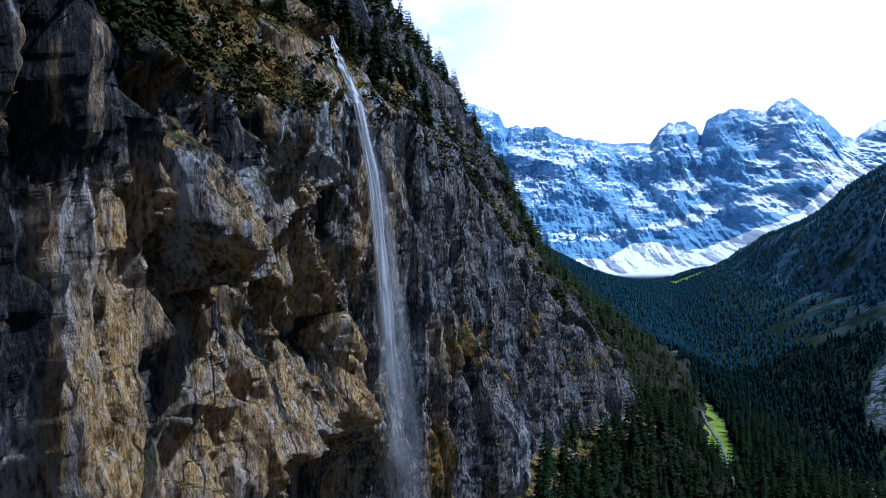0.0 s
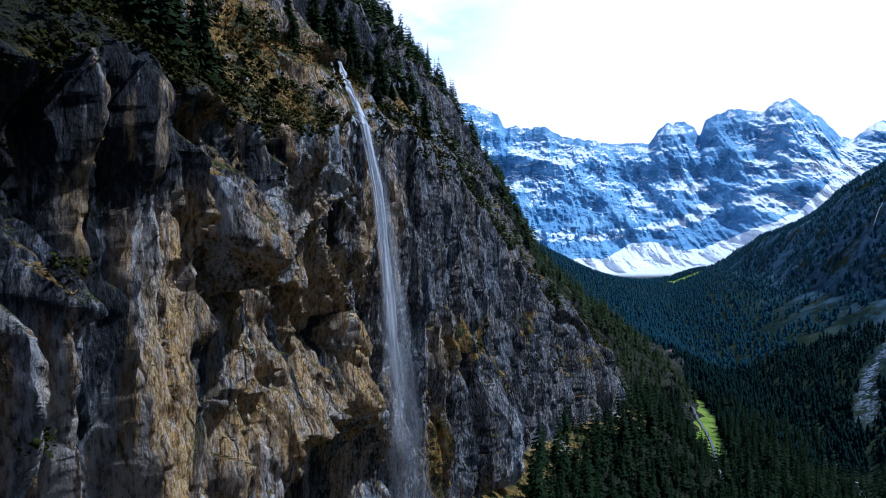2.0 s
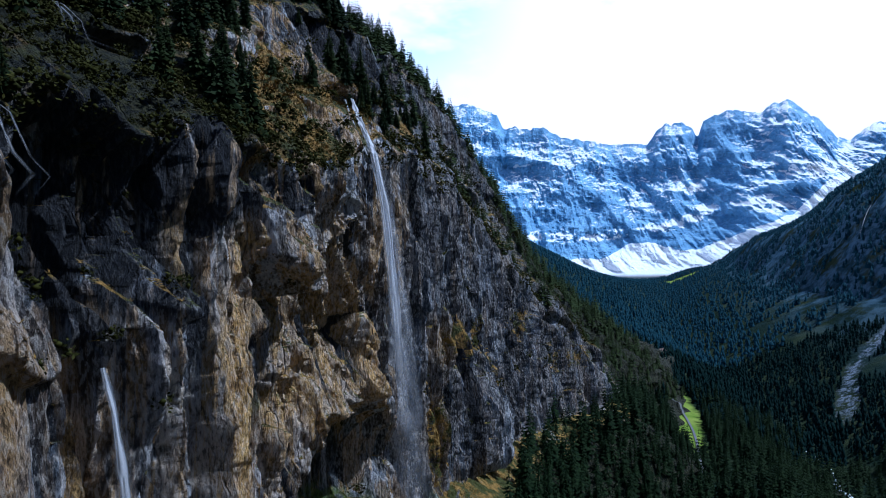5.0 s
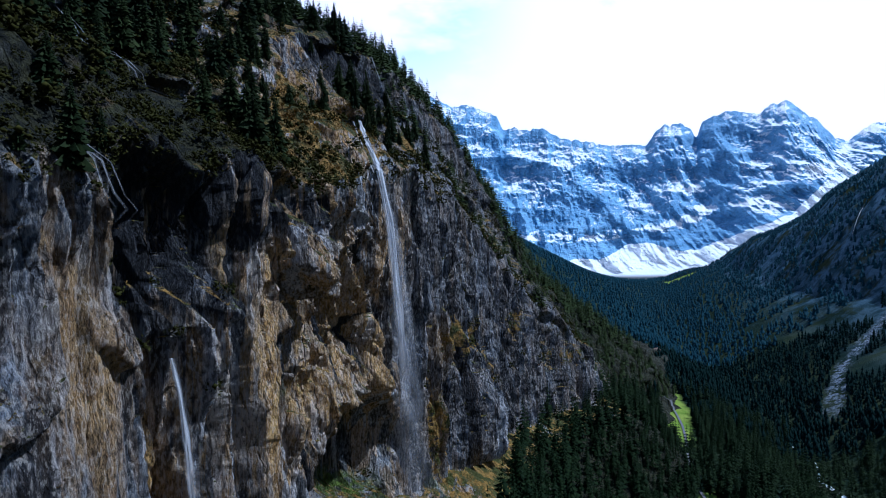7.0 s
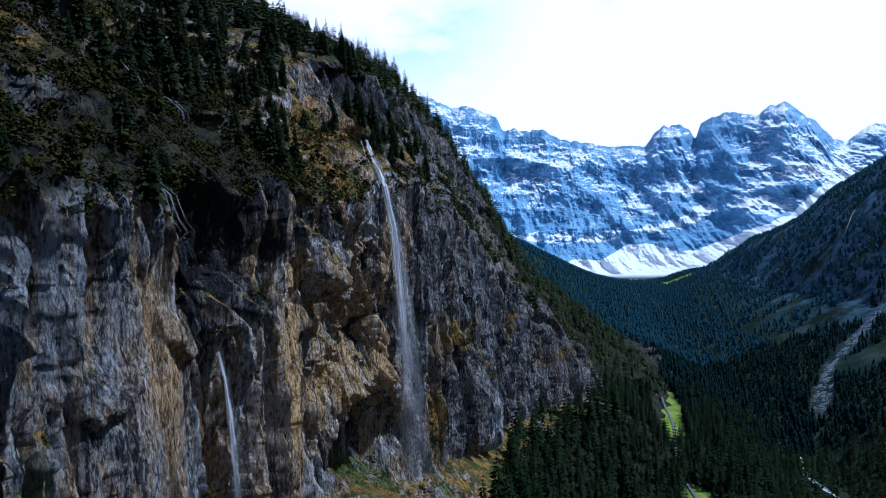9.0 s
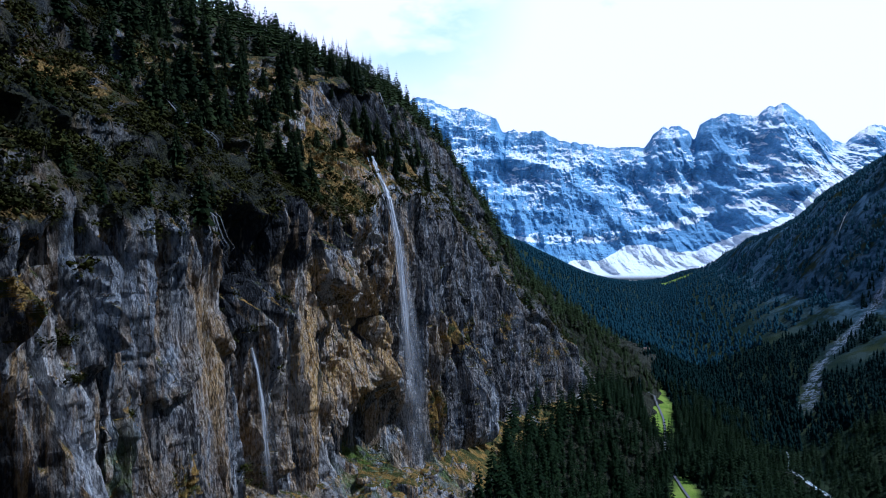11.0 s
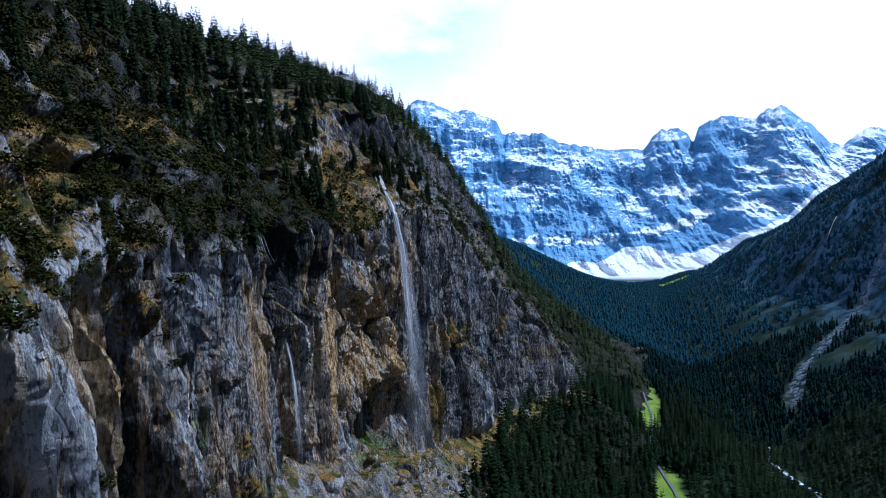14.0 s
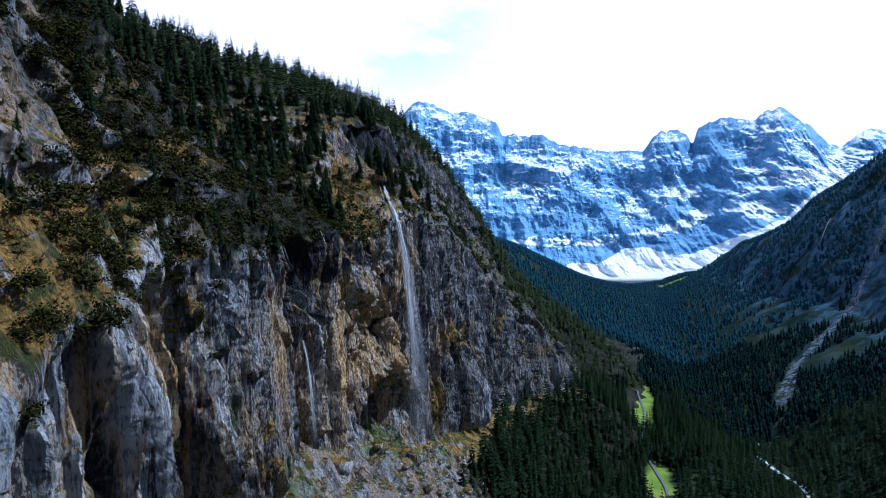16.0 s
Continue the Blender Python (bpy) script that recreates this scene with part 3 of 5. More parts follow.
TUFT = [(66, 166, 12, 9, 1.0), (92, 174, 8, 6, 0.8), (233, 181, 10, 7, 1.0), (214, 178, 6, 5, 0.9), (264, 196, 10, 8, 0.9), (334, 124, 13, 12, 1.0), (311, 92, 11, 20, 1.0), (366, 118, 7, 17, 1.0), (378, 100, 6, 14, 0.7),
        (412, 120, 8, 8, 0.9), (440, 98, 14, 8, 0.8), (114, 158, 5, 6, 1.0), (128, 126, 5, 7, 0.8), (146, 128, 3.5, 4, 0.9), (144, 118, 5, 4, 0.8), (134, 143, 3, 4, 0.9), (168, 138, 2, 8, 0.5), (75, 150, 3, 5, 0.6)]
# wet rock, and painted shade in the alcove, notch, pocket and cave
WET_SHADE_HOLLOW = [(205, 142, 5, 12, 1.0), (206, 171, 7, 6, 1.0), (221, 161, 4, 6, 1.0), (217, 168, 8, 4, 0.8), (228, 150, 2, 10, 0.7), (236, 138, 2.0, 12, 0.8), (251, 136, 2.4, 12, 0.8), (258, 158, 4, 10, 0.8), (250, 103, 23, 15, 0.8),
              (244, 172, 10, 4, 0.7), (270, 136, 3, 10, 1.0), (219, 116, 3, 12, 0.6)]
# wet rock, and painted shade in cracks, recesses and below the wooded edge
WET_SHADE_WALL = [(190, 140, 1.6, 32, 1.0), (184.5, 150, 2.0, 20, 1.0), (182, 172, 24, 12, 1.0), (193, 168, 7, 9, 1.0), (176, 160, 11, 12, 0.9), (111.5, 126, 7, 30, 1.0), (119, 168, 3.5, 7, 0.9), (89.5, 158, 1.2, 14, 0.8), (80, 138, 1.6, 16, 0.9), (168, 150, 3, 12, 0.6),
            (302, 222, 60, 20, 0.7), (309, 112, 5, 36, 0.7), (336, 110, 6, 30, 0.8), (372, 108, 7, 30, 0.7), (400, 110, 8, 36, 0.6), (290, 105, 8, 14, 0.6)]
PALE = [(201.5, 140, 1.5, 26, 1.0), (193, 142, 1.4, 26, 0.8), (187, 138, 1.6, 26, 0.8), (180, 140, 2.5, 20, 0.7), (98, 140, 4.0, 30, 1.0), (91, 148, 3.0, 27, 1.0), (84, 144, 3.5, 28, 1.0), (72, 146, 7, 24, 0.9), (121, 136, 2.5, 22, 0.8),
        (226, 160, 1.4, 8, 0.9), (240, 167, 5, 3, 0.5), (352, 84, 8, 18, 0.9), (352, 155, 8, 18, 0.5), (378, 150, 3, 20, 0.7), (207, 164, 1.5, 8, 0.6)]
STAINS = {"moss": MOSS, "ochre": OCHRE, "tuft": TUFT, "wet_shade": WET_SHADE_HOLLOW + WET_SHADE_WALL, "pale": PALE}
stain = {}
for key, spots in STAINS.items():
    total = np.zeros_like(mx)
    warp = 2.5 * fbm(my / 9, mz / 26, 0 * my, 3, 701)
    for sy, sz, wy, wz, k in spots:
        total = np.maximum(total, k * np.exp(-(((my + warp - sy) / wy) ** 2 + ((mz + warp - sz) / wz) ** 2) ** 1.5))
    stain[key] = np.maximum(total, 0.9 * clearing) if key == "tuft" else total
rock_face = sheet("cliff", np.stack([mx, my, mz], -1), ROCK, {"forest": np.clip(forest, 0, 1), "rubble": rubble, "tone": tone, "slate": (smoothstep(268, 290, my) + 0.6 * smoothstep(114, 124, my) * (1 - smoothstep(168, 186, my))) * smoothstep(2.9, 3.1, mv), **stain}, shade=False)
tagged(rock_face, "tall grey and ochre limestone cliff with vertical streaks and mossy ledges", "cliff", kind="structure")


# ---- the valley: one sheet of ground out to the mountains ----
RIVER_X = curve([(-300, 230), (300, 245), (491, 260), (750, 330), (1100, 380), (1700, 560), (2600, 900), (3600, 1200), (5200, 1500)], 60)
# the nearer right crest, out of view, is raised to block low sky light
RIGHT_CREST = curve([(-1600, 950), (900, 900), (1250, 560), (1500, 400), (1700, 365), (2000, 240), (2400, 150), (2600, 60), (3000, 20), (5200, 20)], 60)
LEFT_CREST = curve([(-300, 60), (700, 60), (900, 250), (1500, 260), (1870, 165), (2400, 85), (3000, 25), (5200, 20)], 80)


TERRACE = curve([(-300, 8), (300, 16), (390, 21), (432, 24), (500, 36), (740, 40), (1000, 45), (2600, 50), (5200, 50)], 30)


FALL_LINE = curve([(a, b / 1099.0) for a, b in ((-1.0, 60), (0.05, 40), (0.11, 20), (0.16, -7), (0.197, -27), (0.233, -44), (0.27, -54), (0.306, -57), (0.335, -54), (0.378, -38), (0.424, -13), (0.47, 17), (0.506, 27), (0.56, 57), (0.597, 100), (0.633, 122), (0.67, 150), (0.713, 173), (0.9, 320), (3.0, 900))], 0.012)


def capped(h, top):
    """h, bent over smoothly below top."""
    h = np.maximum(h, 1e-3)
    return (h ** -4.0 + np.maximum(top, 5.0) ** -4.0) ** -0.25


def valley_height(x, y):
    d = x - RIVER_X(y)
    floor = -5 + 0.012 * np.clip(y - 650, 0, 3000) + 3 * fbm(x / 120, y / 120, 0 * x, 4, 211)
    right = np.clip(d - 20, 0, None)
    hr = capped(0.45 * right + 0.8 * np.clip(right - 190, 0, None), RIGHT_CREST(y))
    left = np.clip(-d - 12, 0, None)
    hl = capped(0.5 * left, TERRACE(y)) + capped(0.62 * np.clip(left - 130, 0, None), LEFT_CREST(y)) * smoothstep(650, 900, y)
    hl = hl + 700 * smoothstep(-350, -1500, y)  # unseen hills added to the south, which keep low sky light off the face
    rough = smoothstep(60, 300, right) + smoothstep(120, 320, left)
    z = floor + hr + hl + rough * (26 * ridged(x / 190, y / 190, 0 * x, 4, 231) + 9 * fbm(x / 45, y / 45, 0 * x, 4, 251))
    # the far spurs stay under the fall line towards the valley's mouth
    over = z - (150 + FALL_LINE(x / np.maximum(y, 1.0)) * y)
    return z - np.where(y > 1000, 6.0 * np.logaddexp(0.0, np.clip(over / 6.0, -40, 200)), 0.0) * smoothstep(1000, 1300, y)


gy = np.concatenate([np.arange(-1600, -400, 80.0), np.arange(-400, 250, 30.0), np.arange(250, 1300, 6.0), np.arange(1300, 2600, 14.0), np.arange(2600, 4980, 60.0)])
gx = np.concatenate([np.arange(-1700, 60, 50.0), np.arange(60, 760, 5.0), np.arange(760, 1500, 14.0), np.arange(1500, 5000, 90.0)])
GX, GY = np.meshgrid(gx, gy)
GZ = valley_height(GX, GY)
MEADOWS = [(182, 572, 12, 84, 0.30), (140, 402, 9, 32, 0.25), (262, 860, 12, 20, 0.3), (330, 905, 9, 14, 0.3), (905, 2480, 50, 110, 0.0)]  # centre, half sizes, slant
meadow = np.zeros_like(GX)
for cx, cy, wx, wy, slant in MEADOWS:
    q = np.hypot((GX - cx - slant * (GY - cy)) / wx, (GY - cy) / wy) + 0.35 * fbm(GX / 14, GY / 14, 0 * GX, 3, 271)
    meadow = np.maximum(meadow, 1 - smoothstep(0.85, 1.1, q))
SCREE_X = curve([(600, 310), (640, 345), (748, 427), (850, 560), (930, 680), (1000, 790), (1200, 1100)], 10)
scree_line = (GX - SCREE_X(GY)) * 0.7
scree = (1 - smoothstep(4, 12, np.abs(scree_line) + 6 * fbm(GX / 25, GY / 25, 0 * GX, 4, 291))) * smoothstep(330, 380, GX)
ground = sheet("ground", np.stack([GX, GY, GZ], -1), GROUND, {"meadow": meadow, "scree": np.clip(scree, 0, 1), "hazy_rock": smoothstep(80, 260, GX - RIVER_X(GY))})
tagged(ground, "dark forested valley floor and slopes with bright green meadows", "valley", kind="structure")

# ---- the snowy range at the valley's head ----
SKYLINE = [(300, 300), (600, 260), (700, 215), (725, 185), (742, 176), (760, 182), (800, 198), (820, 196), (850, 205), (880, 218), (890, 242), (900, 236), (930, 240), (960, 236), (975, 248), (1000, 255), (1040, 262), (1090, 266), (1140, 266), (1155, 240), (1170, 231), (1200, 230), (1218, 242), (1225, 256), (1235, 225), (1255, 213), (1290, 205), (1320, 210), (1340, 210), (1352, 193), (1365, 196), (1381, 186), (1395, 196), (1410, 208), (1440, 225), (1465, 255), (1490, 258), (1520, 235), (1545, 225), (1600, 240), (2000, 200)]
CREST = curve([(a, (441 - b) * 4.15) for a, b in SKYLINE], 2.5)  # bearing and height of the crest
BASE_D = curve([(-300, 2600), (700, 2900), (900, 3050), (1000, 3150), (1250, 3050), (1400, 2600), (1900, 2500), (2300, 2300)], 40)
BASE_Z = curve([(-300, 60), (900, 70), (1000, 8), (1130, 0), (1250, 20), (1400, 130), (1900, 250), (2300, 250)], 40)
pu = np.linspace(420, 1900, 760)
pv = np.linspace(0, 1, 185)[:, None]
U = pu[None, :] + 0 * pv
V = pv + 0 * U
crest_d = 4560 + 50 * np.sin(U / 60)
far_crest = sum(CREST(U + k) for k in range(-140, 141, 20)) / 15
rise_h = 170 + (far_crest + (CREST(U) - far_crest) * smoothstep(0.3, 1.0, V)) * crest_d / 4560
D = BASE_D(U) + (crest_d - BASE_D(U)) * V ** 0.62
apron = smoothstep(0.0, 0.42, V)
Zm = BASE_Z(U) + (rise_h - BASE_Z(U)) * (0.22 * apron * V / 1.0 + (1 - 0.22) * V ** 1.25)
fade = smoothstep(0.0, 0.12, V) * (1 - 0.92 * smoothstep(0.8, 1.0, V))
Xm = (U - 784) / 1099.0 * D
MTILT = Xm
crag = ridged(Xm / 420, Zm / 300, D / 700, 5, 311)
D = D - fade * (140 * crag + 70 * ridged(Xm / 110, Zm / 210, 0 * D, 5, 331, 0.62))
Zm = Zm + fade * (3.5 * np.sin(Zm / 38 + MTILT * 0.012 + 4 * fbm(Xm / 300, Zm / 300, 0 * D, 3, 351)) + 10 * fbm(Xm / 160, Zm / 90, 0 * D, 4, 371)) + smoothstep(0.9, 1.0, V) * 16 * fbm(U / 9, 0 * U, 0 * U, 3, 391) - 8 * smoothstep(0.9, 1.0, V)
MX, MY = (U - 784) / 1099.0 * D, D
du, dv = np.gradient(np.stack([MX, MY, Zm], -1), axis=1), np.gradient(np.stack([MX, MY, Zm], -1), axis=0)
nrm = np.cross(du, dv)
nrm /= np.linalg.norm(nrm, axis=-1, keepdims=True) + 1e-9
nz = np.abs(nrm[..., 2])
snow = 0.05 - 0.5 * (1 - smoothstep(0.2, 0.6, V)) + 0.06 * smoothstep(0.45, 0.85, V) + 1.2 * (nz - 0.42) + 0.3 * fbm(MX / 200, (Zm + 0.5 * MX) / 120, 0 * D, 4, 411)
rise = 441 - 1099 * (Zm - 170) / D + 5 * fbm(U / 25, V * 30, 0 * D, 4, 421)  # the slope's height, downwards
ledge_line = curve([(850, 425), (950, 430), (1100, 431), (1160, 415), (1240, 384), (1300, 360), (1400, 345)], 6)(U)
field_line = curve([(900, 500), (1000, 466), (1060, 466), (1110, 441), (1140, 438), (1200, 456), (1230, 450), (1290, 425), (1330, 410), (1390, 390), (1450, 330), (1568, 300)], 6)(U)
snow = snow + 0.9 * np.exp(-((rise - ledge_line) / 11.0) ** 2) * smoothstep(890, 940, U) * (1 - smoothstep(1240, 1270, U))  # a long snowy ledge
snow = snow - 0.7 * np.exp(-((rise - 0.5 * (ledge_line + field_line)) / 9.0) ** 2) * smoothstep(960, 1010, U) * (1 - smoothstep(1240, 1290, U))
snow = snow + 2.5 * smoothstep(-3, 4, rise - field_line) * smoothstep(990, 1030, U)  # the snowfield at the foot
for bu, br, wu, wr, k in ((1262, 290, 40, 75, -0.55), (1180, 262, 25, 35, -0.25), (885, 270, 14, 55, -0.45), (1035, 350, 60, 45, -0.2), (1220, 345, 22, 9, 1.0), (1345, 372, 60, 14, 0.8), (1440, 310, 60, 12, 0.8), (1380, 225, 60, 40, 0.15), (840, 240, 50, 60, 0.15)):
    snow = snow + k * np.exp(-(((U - bu) / wu) ** 2 + ((rise - br) / wr) ** 2))
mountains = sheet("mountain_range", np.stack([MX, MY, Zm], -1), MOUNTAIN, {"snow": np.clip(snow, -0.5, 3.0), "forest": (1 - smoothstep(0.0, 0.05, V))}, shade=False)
tagged(mountains, "jagged snow-streaked hazy-blue mountain range closing the valley", "mountain range", kind="structure")


# ---- where the ground is ----
def column(y):
    return int(np.argmin(np.abs(ys - y)))


def face_x(y, z):
    """The outermost place of the massif at this height."""
    c = column(y)
    near = np.abs(mz[:, c] - z) < 1.6
    return float(mx[near, c].max()) if near.any() else float(X_TOP(y))


def slope_z(x, y):
    """The massif's height above the edge of the face at (x, y)."""
    c = column(y)
    k = (mv[:, c] >= 4.0)
    o = np.argsort(mx[k, c])
    return float(np.interp(x, mx[k, c][o], mz[k, c][o]))


def foot_z(x, y):
    """The height of talus or valley at (x, y), whichever lies above."""
    x, y = np.atleast_1d(x).astype(float), np.atleast_1d(y).astype(float)
    g = valley_height(x, y)
    low = mv[:, 0] <= 3.0
    cols = np.clip(np.searchsorted(ys, y), 0, len(ys) - 1)
    for i, c in enumerate(cols):
        if ys[0] < y[i] < ys[-1]:
            xs, zs = mx[low, c][::-1], mz[low, c][::-1]
            if xs[0] < x[i] < xs[-1]:
                g[i] = max(g[i], np.interp(x[i], xs, zs))
    return g


# ---- falling water ----
def water_sheet(name, places, widths, material, parent, across=(0.78, 0.62, 0), seed=0, ragged=0.25, density=1.0, fade=0.97, ends=(0.3, 1.0), label=""):
    """A hanging sheet of water along a line of places, frayed at its edges."""
    line = np.array(places, float)
    t = np.linspace(0, 1, len(line))
    q = np.linspace(0, 1, 90)
    mid = np.stack([np.interp(q, t, line[:, i]) for i in range(3)], -1)
    wid = np.interp(q, t, widths)
    s = np.linspace(-1, 1, 15)
    a = np.array(across, float)
    co = mid[:, None, :] + (s[None, :, None] * wid[:, None, None] / 2 * (1 + ragged * noise3(q * 14, 0 * q, 0 * q, seed)[:, None, None])) * a
    n = noise3(s[None, :] * 3 + 0 * q[:, None], q[:, None] * 9, 0 * q[:, None], seed + 3)
    co[..., 1] += 0.28 * wid[:, None] * n - 0.15 * wid[:, None] * (1 - s[None, :] ** 2)
    thick = np.clip((1 - np.abs(s[None, :]) ** 1.6) * (0.75 + 0.6 * n) * density, 0, 1) * (1 - smoothstep(ends[0], ends[1], q)[:, None] * fade)
    ob = sheet(name, co, material, {"thick": thick})
    ob.parent = parent
    if label:
        tagged(ob, label)
    return ob


def base(name, place, label, category, group=""):
    e = new(name)
    e.location = place
    e.empty_display_size = 0.5
    tagged(e, label, category, group)
    return e


def waterfall(label, strands):
    """strands: (part name, places, widths, material, seed, density, where it frays)."""
    first = strands[0][1][-1]
    root = base("waterfall", first, label, "waterfall")
    for name, places, widths, material, seed, density, *ends in strands:
        local = [tuple(Vector(p) - Vector(first)) for p in places]
        water_sheet(name, local, widths, material, root, seed=seed, density=density, ends=ends[0] if ends else (0.3, 1.0))
    return root


def thrown(a, b, n=8):
    """A falling line from a to b that starts level and bends down."""
    return [(a[0] + (b[0] - a[0]) * (k ** 0.6), a[1] + (b[1] - a[1]) * k, a[2] + (b[2] - a[2]) * k) for k in (i / (n - 1) for i in range(n))]


def clear_of_rock(places, off=0.6):
    return [(max(x, max(face_x(y - d, z) - 0.2 * d for d in (0.0, 1.5, 3.0, 5.0, 7.0)) + off), y, z) for x, y, z in places]


LIP = (-18.6, 259.0, 181.4)
HEAD = (-25.3, 266.3, 197.0)
upper = [(HEAD[0] + (LIP[0] - HEAD[0]) * k, HEAD[1] + (LIP[1] - HEAD[1]) * k, HEAD[2] + (LIP[2] - HEAD[2]) * (k ** 0.9)) for k in (0, 0.17, 0.34, 0.5, 0.67, 0.84, 1.0)]
upper = [(max(x, max(face_x(y + d, z) for d in (-1.2, 0.0, 1.2)) + 0.3), y, z) for x, y, z in upper]
lip = upper[-1]
drop = clear_of_rock(thrown(lip, (-9.5, 259.5, 90.0)), 0.8)
side = [(x - 0.9, y - 0.6, z) for x, y, z in drop]
veil = [(x + 1.4 * (i / 7), y - 1.2, z) for i, (x, y, z) in enumerate(drop)]
waterfall("tall thin white waterfall leaping from a notch in the cliff edge", [
    ("cascade", drop, (1.7, 1.9, 2.1, 2.5, 3.0, 3.4, 3.7, 4.0), FALLING, 1, 5.0, (0.30, 0.74)),
    ("upper_step", upper, (1.2, 1.6, 1.9, 2.0, 2.2, 2.4, 2.2), FALLING, 2, 5.0, (0.9, 1.6)),
    ("strand", [(x - 1.6, y - 1.2, z - 0.5) for x, y, z in upper], (0.5, 0.7, 0.5, 0.9, 0.7, 0.9, 0.6), FALLING, 5, 0.9, (0.9, 1.6)),
    ("strand", side, (0.8, 1.1, 1.6, 2.2, 2.8, 3.2, 3.4, 3.4), FALLING, 3, 1.2, (0.2, 0.6)),
    ("spray", veil, (2.0, 3.8, 6.2, 8.4, 9.6, 10.4, 11.0, 11.5), VEIL, 4, 1.3, (0.4, 1.2)),
    ("spray", [(x + 0.6, y - 1.0, z) for x, y, z in veil], (1.8, 3.0, 4.6, 6.0, 7.0, 7.6, 8.0, 8.4), VEIL, 6, 1.3, (0.4, 1.1)),
])
fall_b = clear_of_rock(thrown((-38.5, 170.5, 145.0), (-35.0, 171.5, 114.0)), 0.5)
waterfall("slender white waterfall over a brown-stained wall", [
    ("cascade", fall_b, (0.6, 0.8, 1.0, 1.2, 1.4, 1.6, 1.9, 2.2), FALLING, 11, 1.3),
    ("spray", [(x + 0.4, y - 0.4, z) for x, y, z in fall_b], (0.8, 1.2, 1.7, 2.2, 2.6, 3.0, 3.4, 3.8), VEIL, 12, 0.6),
])
STREAMS = [((-70, 179, 196), (-66, 189, 185), 1.3), ((-49, 155.5, 174), (-45, 161, 163), 1.1)]
for seed, (a, b, w) in enumerate(STREAMS, 21):
    line = [tuple(a[i] + (b[i] - a[i]) * k for i in range(3)) for k in (0, 0.17, 0.33, 0.5, 0.67, 0.83, 1.0)]
    line = [(max(face_x(y + d, z) for d in (-1.6, -0.8, 0.0, 0.8, 1.6)) + 0.5, y + 0.5 * math.sin(i * 2.1 + seed), z) for i, (x, y, z) in enumerate(line)]
    waterfall("thin branching stream tumbling over dark wet ledges", [
        ("cascade", line, (0.2, 0.25, 0.3 * w, 0.22, 0.35 * w, 0.4 * w, 0.28 * w), FALLING, seed, 1.0),
        ("strand", [(x + 0.3, y - 1.6 - 0.3 * i, z) for i, (x, y, z) in enumerate(line)], (0.12, 0.16, 0.25, 0.2, 0.32, 0.3, 0.25), FALLING, seed + 5, 0.8),
        ("strand", [(x + 0.3, y + 1.0 + 0.2 * i, z) for i, (x, y, z) in enumerate(line)], (0.12, 0.2, 0.16, 0.25, 0.2, 0.3, 0.2), FALLING, seed + 6, 0.8),
    ])
band_fall = clear_of_rock([(-52 + 5 * k, 333, 236 - 16 * k) for k in (0, 0.2, 0.4, 0.6, 0.8, 1.0)], 0.5)
waterfall("wisp of water slipping over the upper rock band", [("cascade", band_fall, (0.5, 0.7, 0.8, 0.9, 0.9, 0.9), FALLING, 31, 0.7)])

far_line = [(684 - 46 * k, 1095 - 36 * k, float(foot_z(684 - 46 * k, 1095 - 36 * k)[0]) + 3.0) for k in (0, 0.2, 0.4, 0.6, 0.8, 1.0)]
waterfall("thin distant waterfall on the shaded valley side", [("cascade", far_line, (2.0, 2.6, 2.2, 2.8, 3.0, 2.4), FALLING, 41, 1.6)])


# ---- river and road on the valley floor ----
def ribbon(name, line, width, far_width, material, lift, label, category, ragged=0.0):
    pts = np.array(line, float)
    t = np.linspace(0, 1, len(pts))
    q = np.linspace(0, 1, 160)
    x, y = np.interp(q, t, pts[:, 0]), np.interp(q, t, pts[:, 1])
    for _ in range(6):
        x[1:-1], y[1:-1] = (x[:-2] + x[1:-1] + x[2:]) / 3, (y[:-2] + y[1:-1] + y[2:]) / 3
    gxx, gyy = np.gradient(x), np.gradient(y)
    ln = np.hypot(gxx, gyy) + 1e-9
    s = np.linspace(-1, 1, 7)
    w = np.interp(q, (0, 0.42, 0.55, 1), (width, width, far_width, far_width)) / 2 * (1 + ragged * noise3(q * 40, 0 * q, 0 * q, 5))
    cx = x[:, None] + s[None, :] * w[:, None] * (-gyy / ln)[:, None]
    cy = y[:, None] + s[None, :] * w[:, None] * (gxx / ln)[:, None]
    cz = foot_z(cx.ravel(), cy.ravel()).reshape(cx.shape)
    cz = np.maximum(cz, cz.mean(axis=1, keepdims=True)) + lift
    return tagged(sheet(name, np.stack([cx, cy, cz], -1), material), label, category, kind="structure")


def river_material():
    k = Nodes("white_river", 0.25)
    return k.done(k.mix(k.ramp(k.noise(0.5, (1, 1, 1), 6, 0.6), 0.38, 0.58), (0.10, 0.16, 0.17), (0.85, 0.88, 0.90)))


def road_material():
    k = Nodes("gravel_road", 0.9)
    return k.done(k.mix(k.noise(0.8, (1, 1, 1), 6), (0.10, 0.10, 0.105), (0.18, 0.18, 0.18)))


ROAD_LINE = [(136, 372), (143, 398), (144, 425), (146, 455), (155, 480), (164, 505), (175, 540), (183, 575), (184, 605), (197, 635), (204, 660), (212, 690), (222, 735), (240, 800), (255, 870)]
RIVER_LINE = [(float(RIVER_X(y)) + 6 * math.sin(y / 17.0), y) for y in range(380, 700, 20)]
ribbon("river", RIVER_LINE, 5.5, 1.0, river_material(), 0.5, "foaming white mountain river between dark trees", "river", 0.4)
ribbon("road", ROAD_LINE, 1.6, 1.6, road_material(), 0.7, "narrow pale gravel valley road", "road", 0.0)


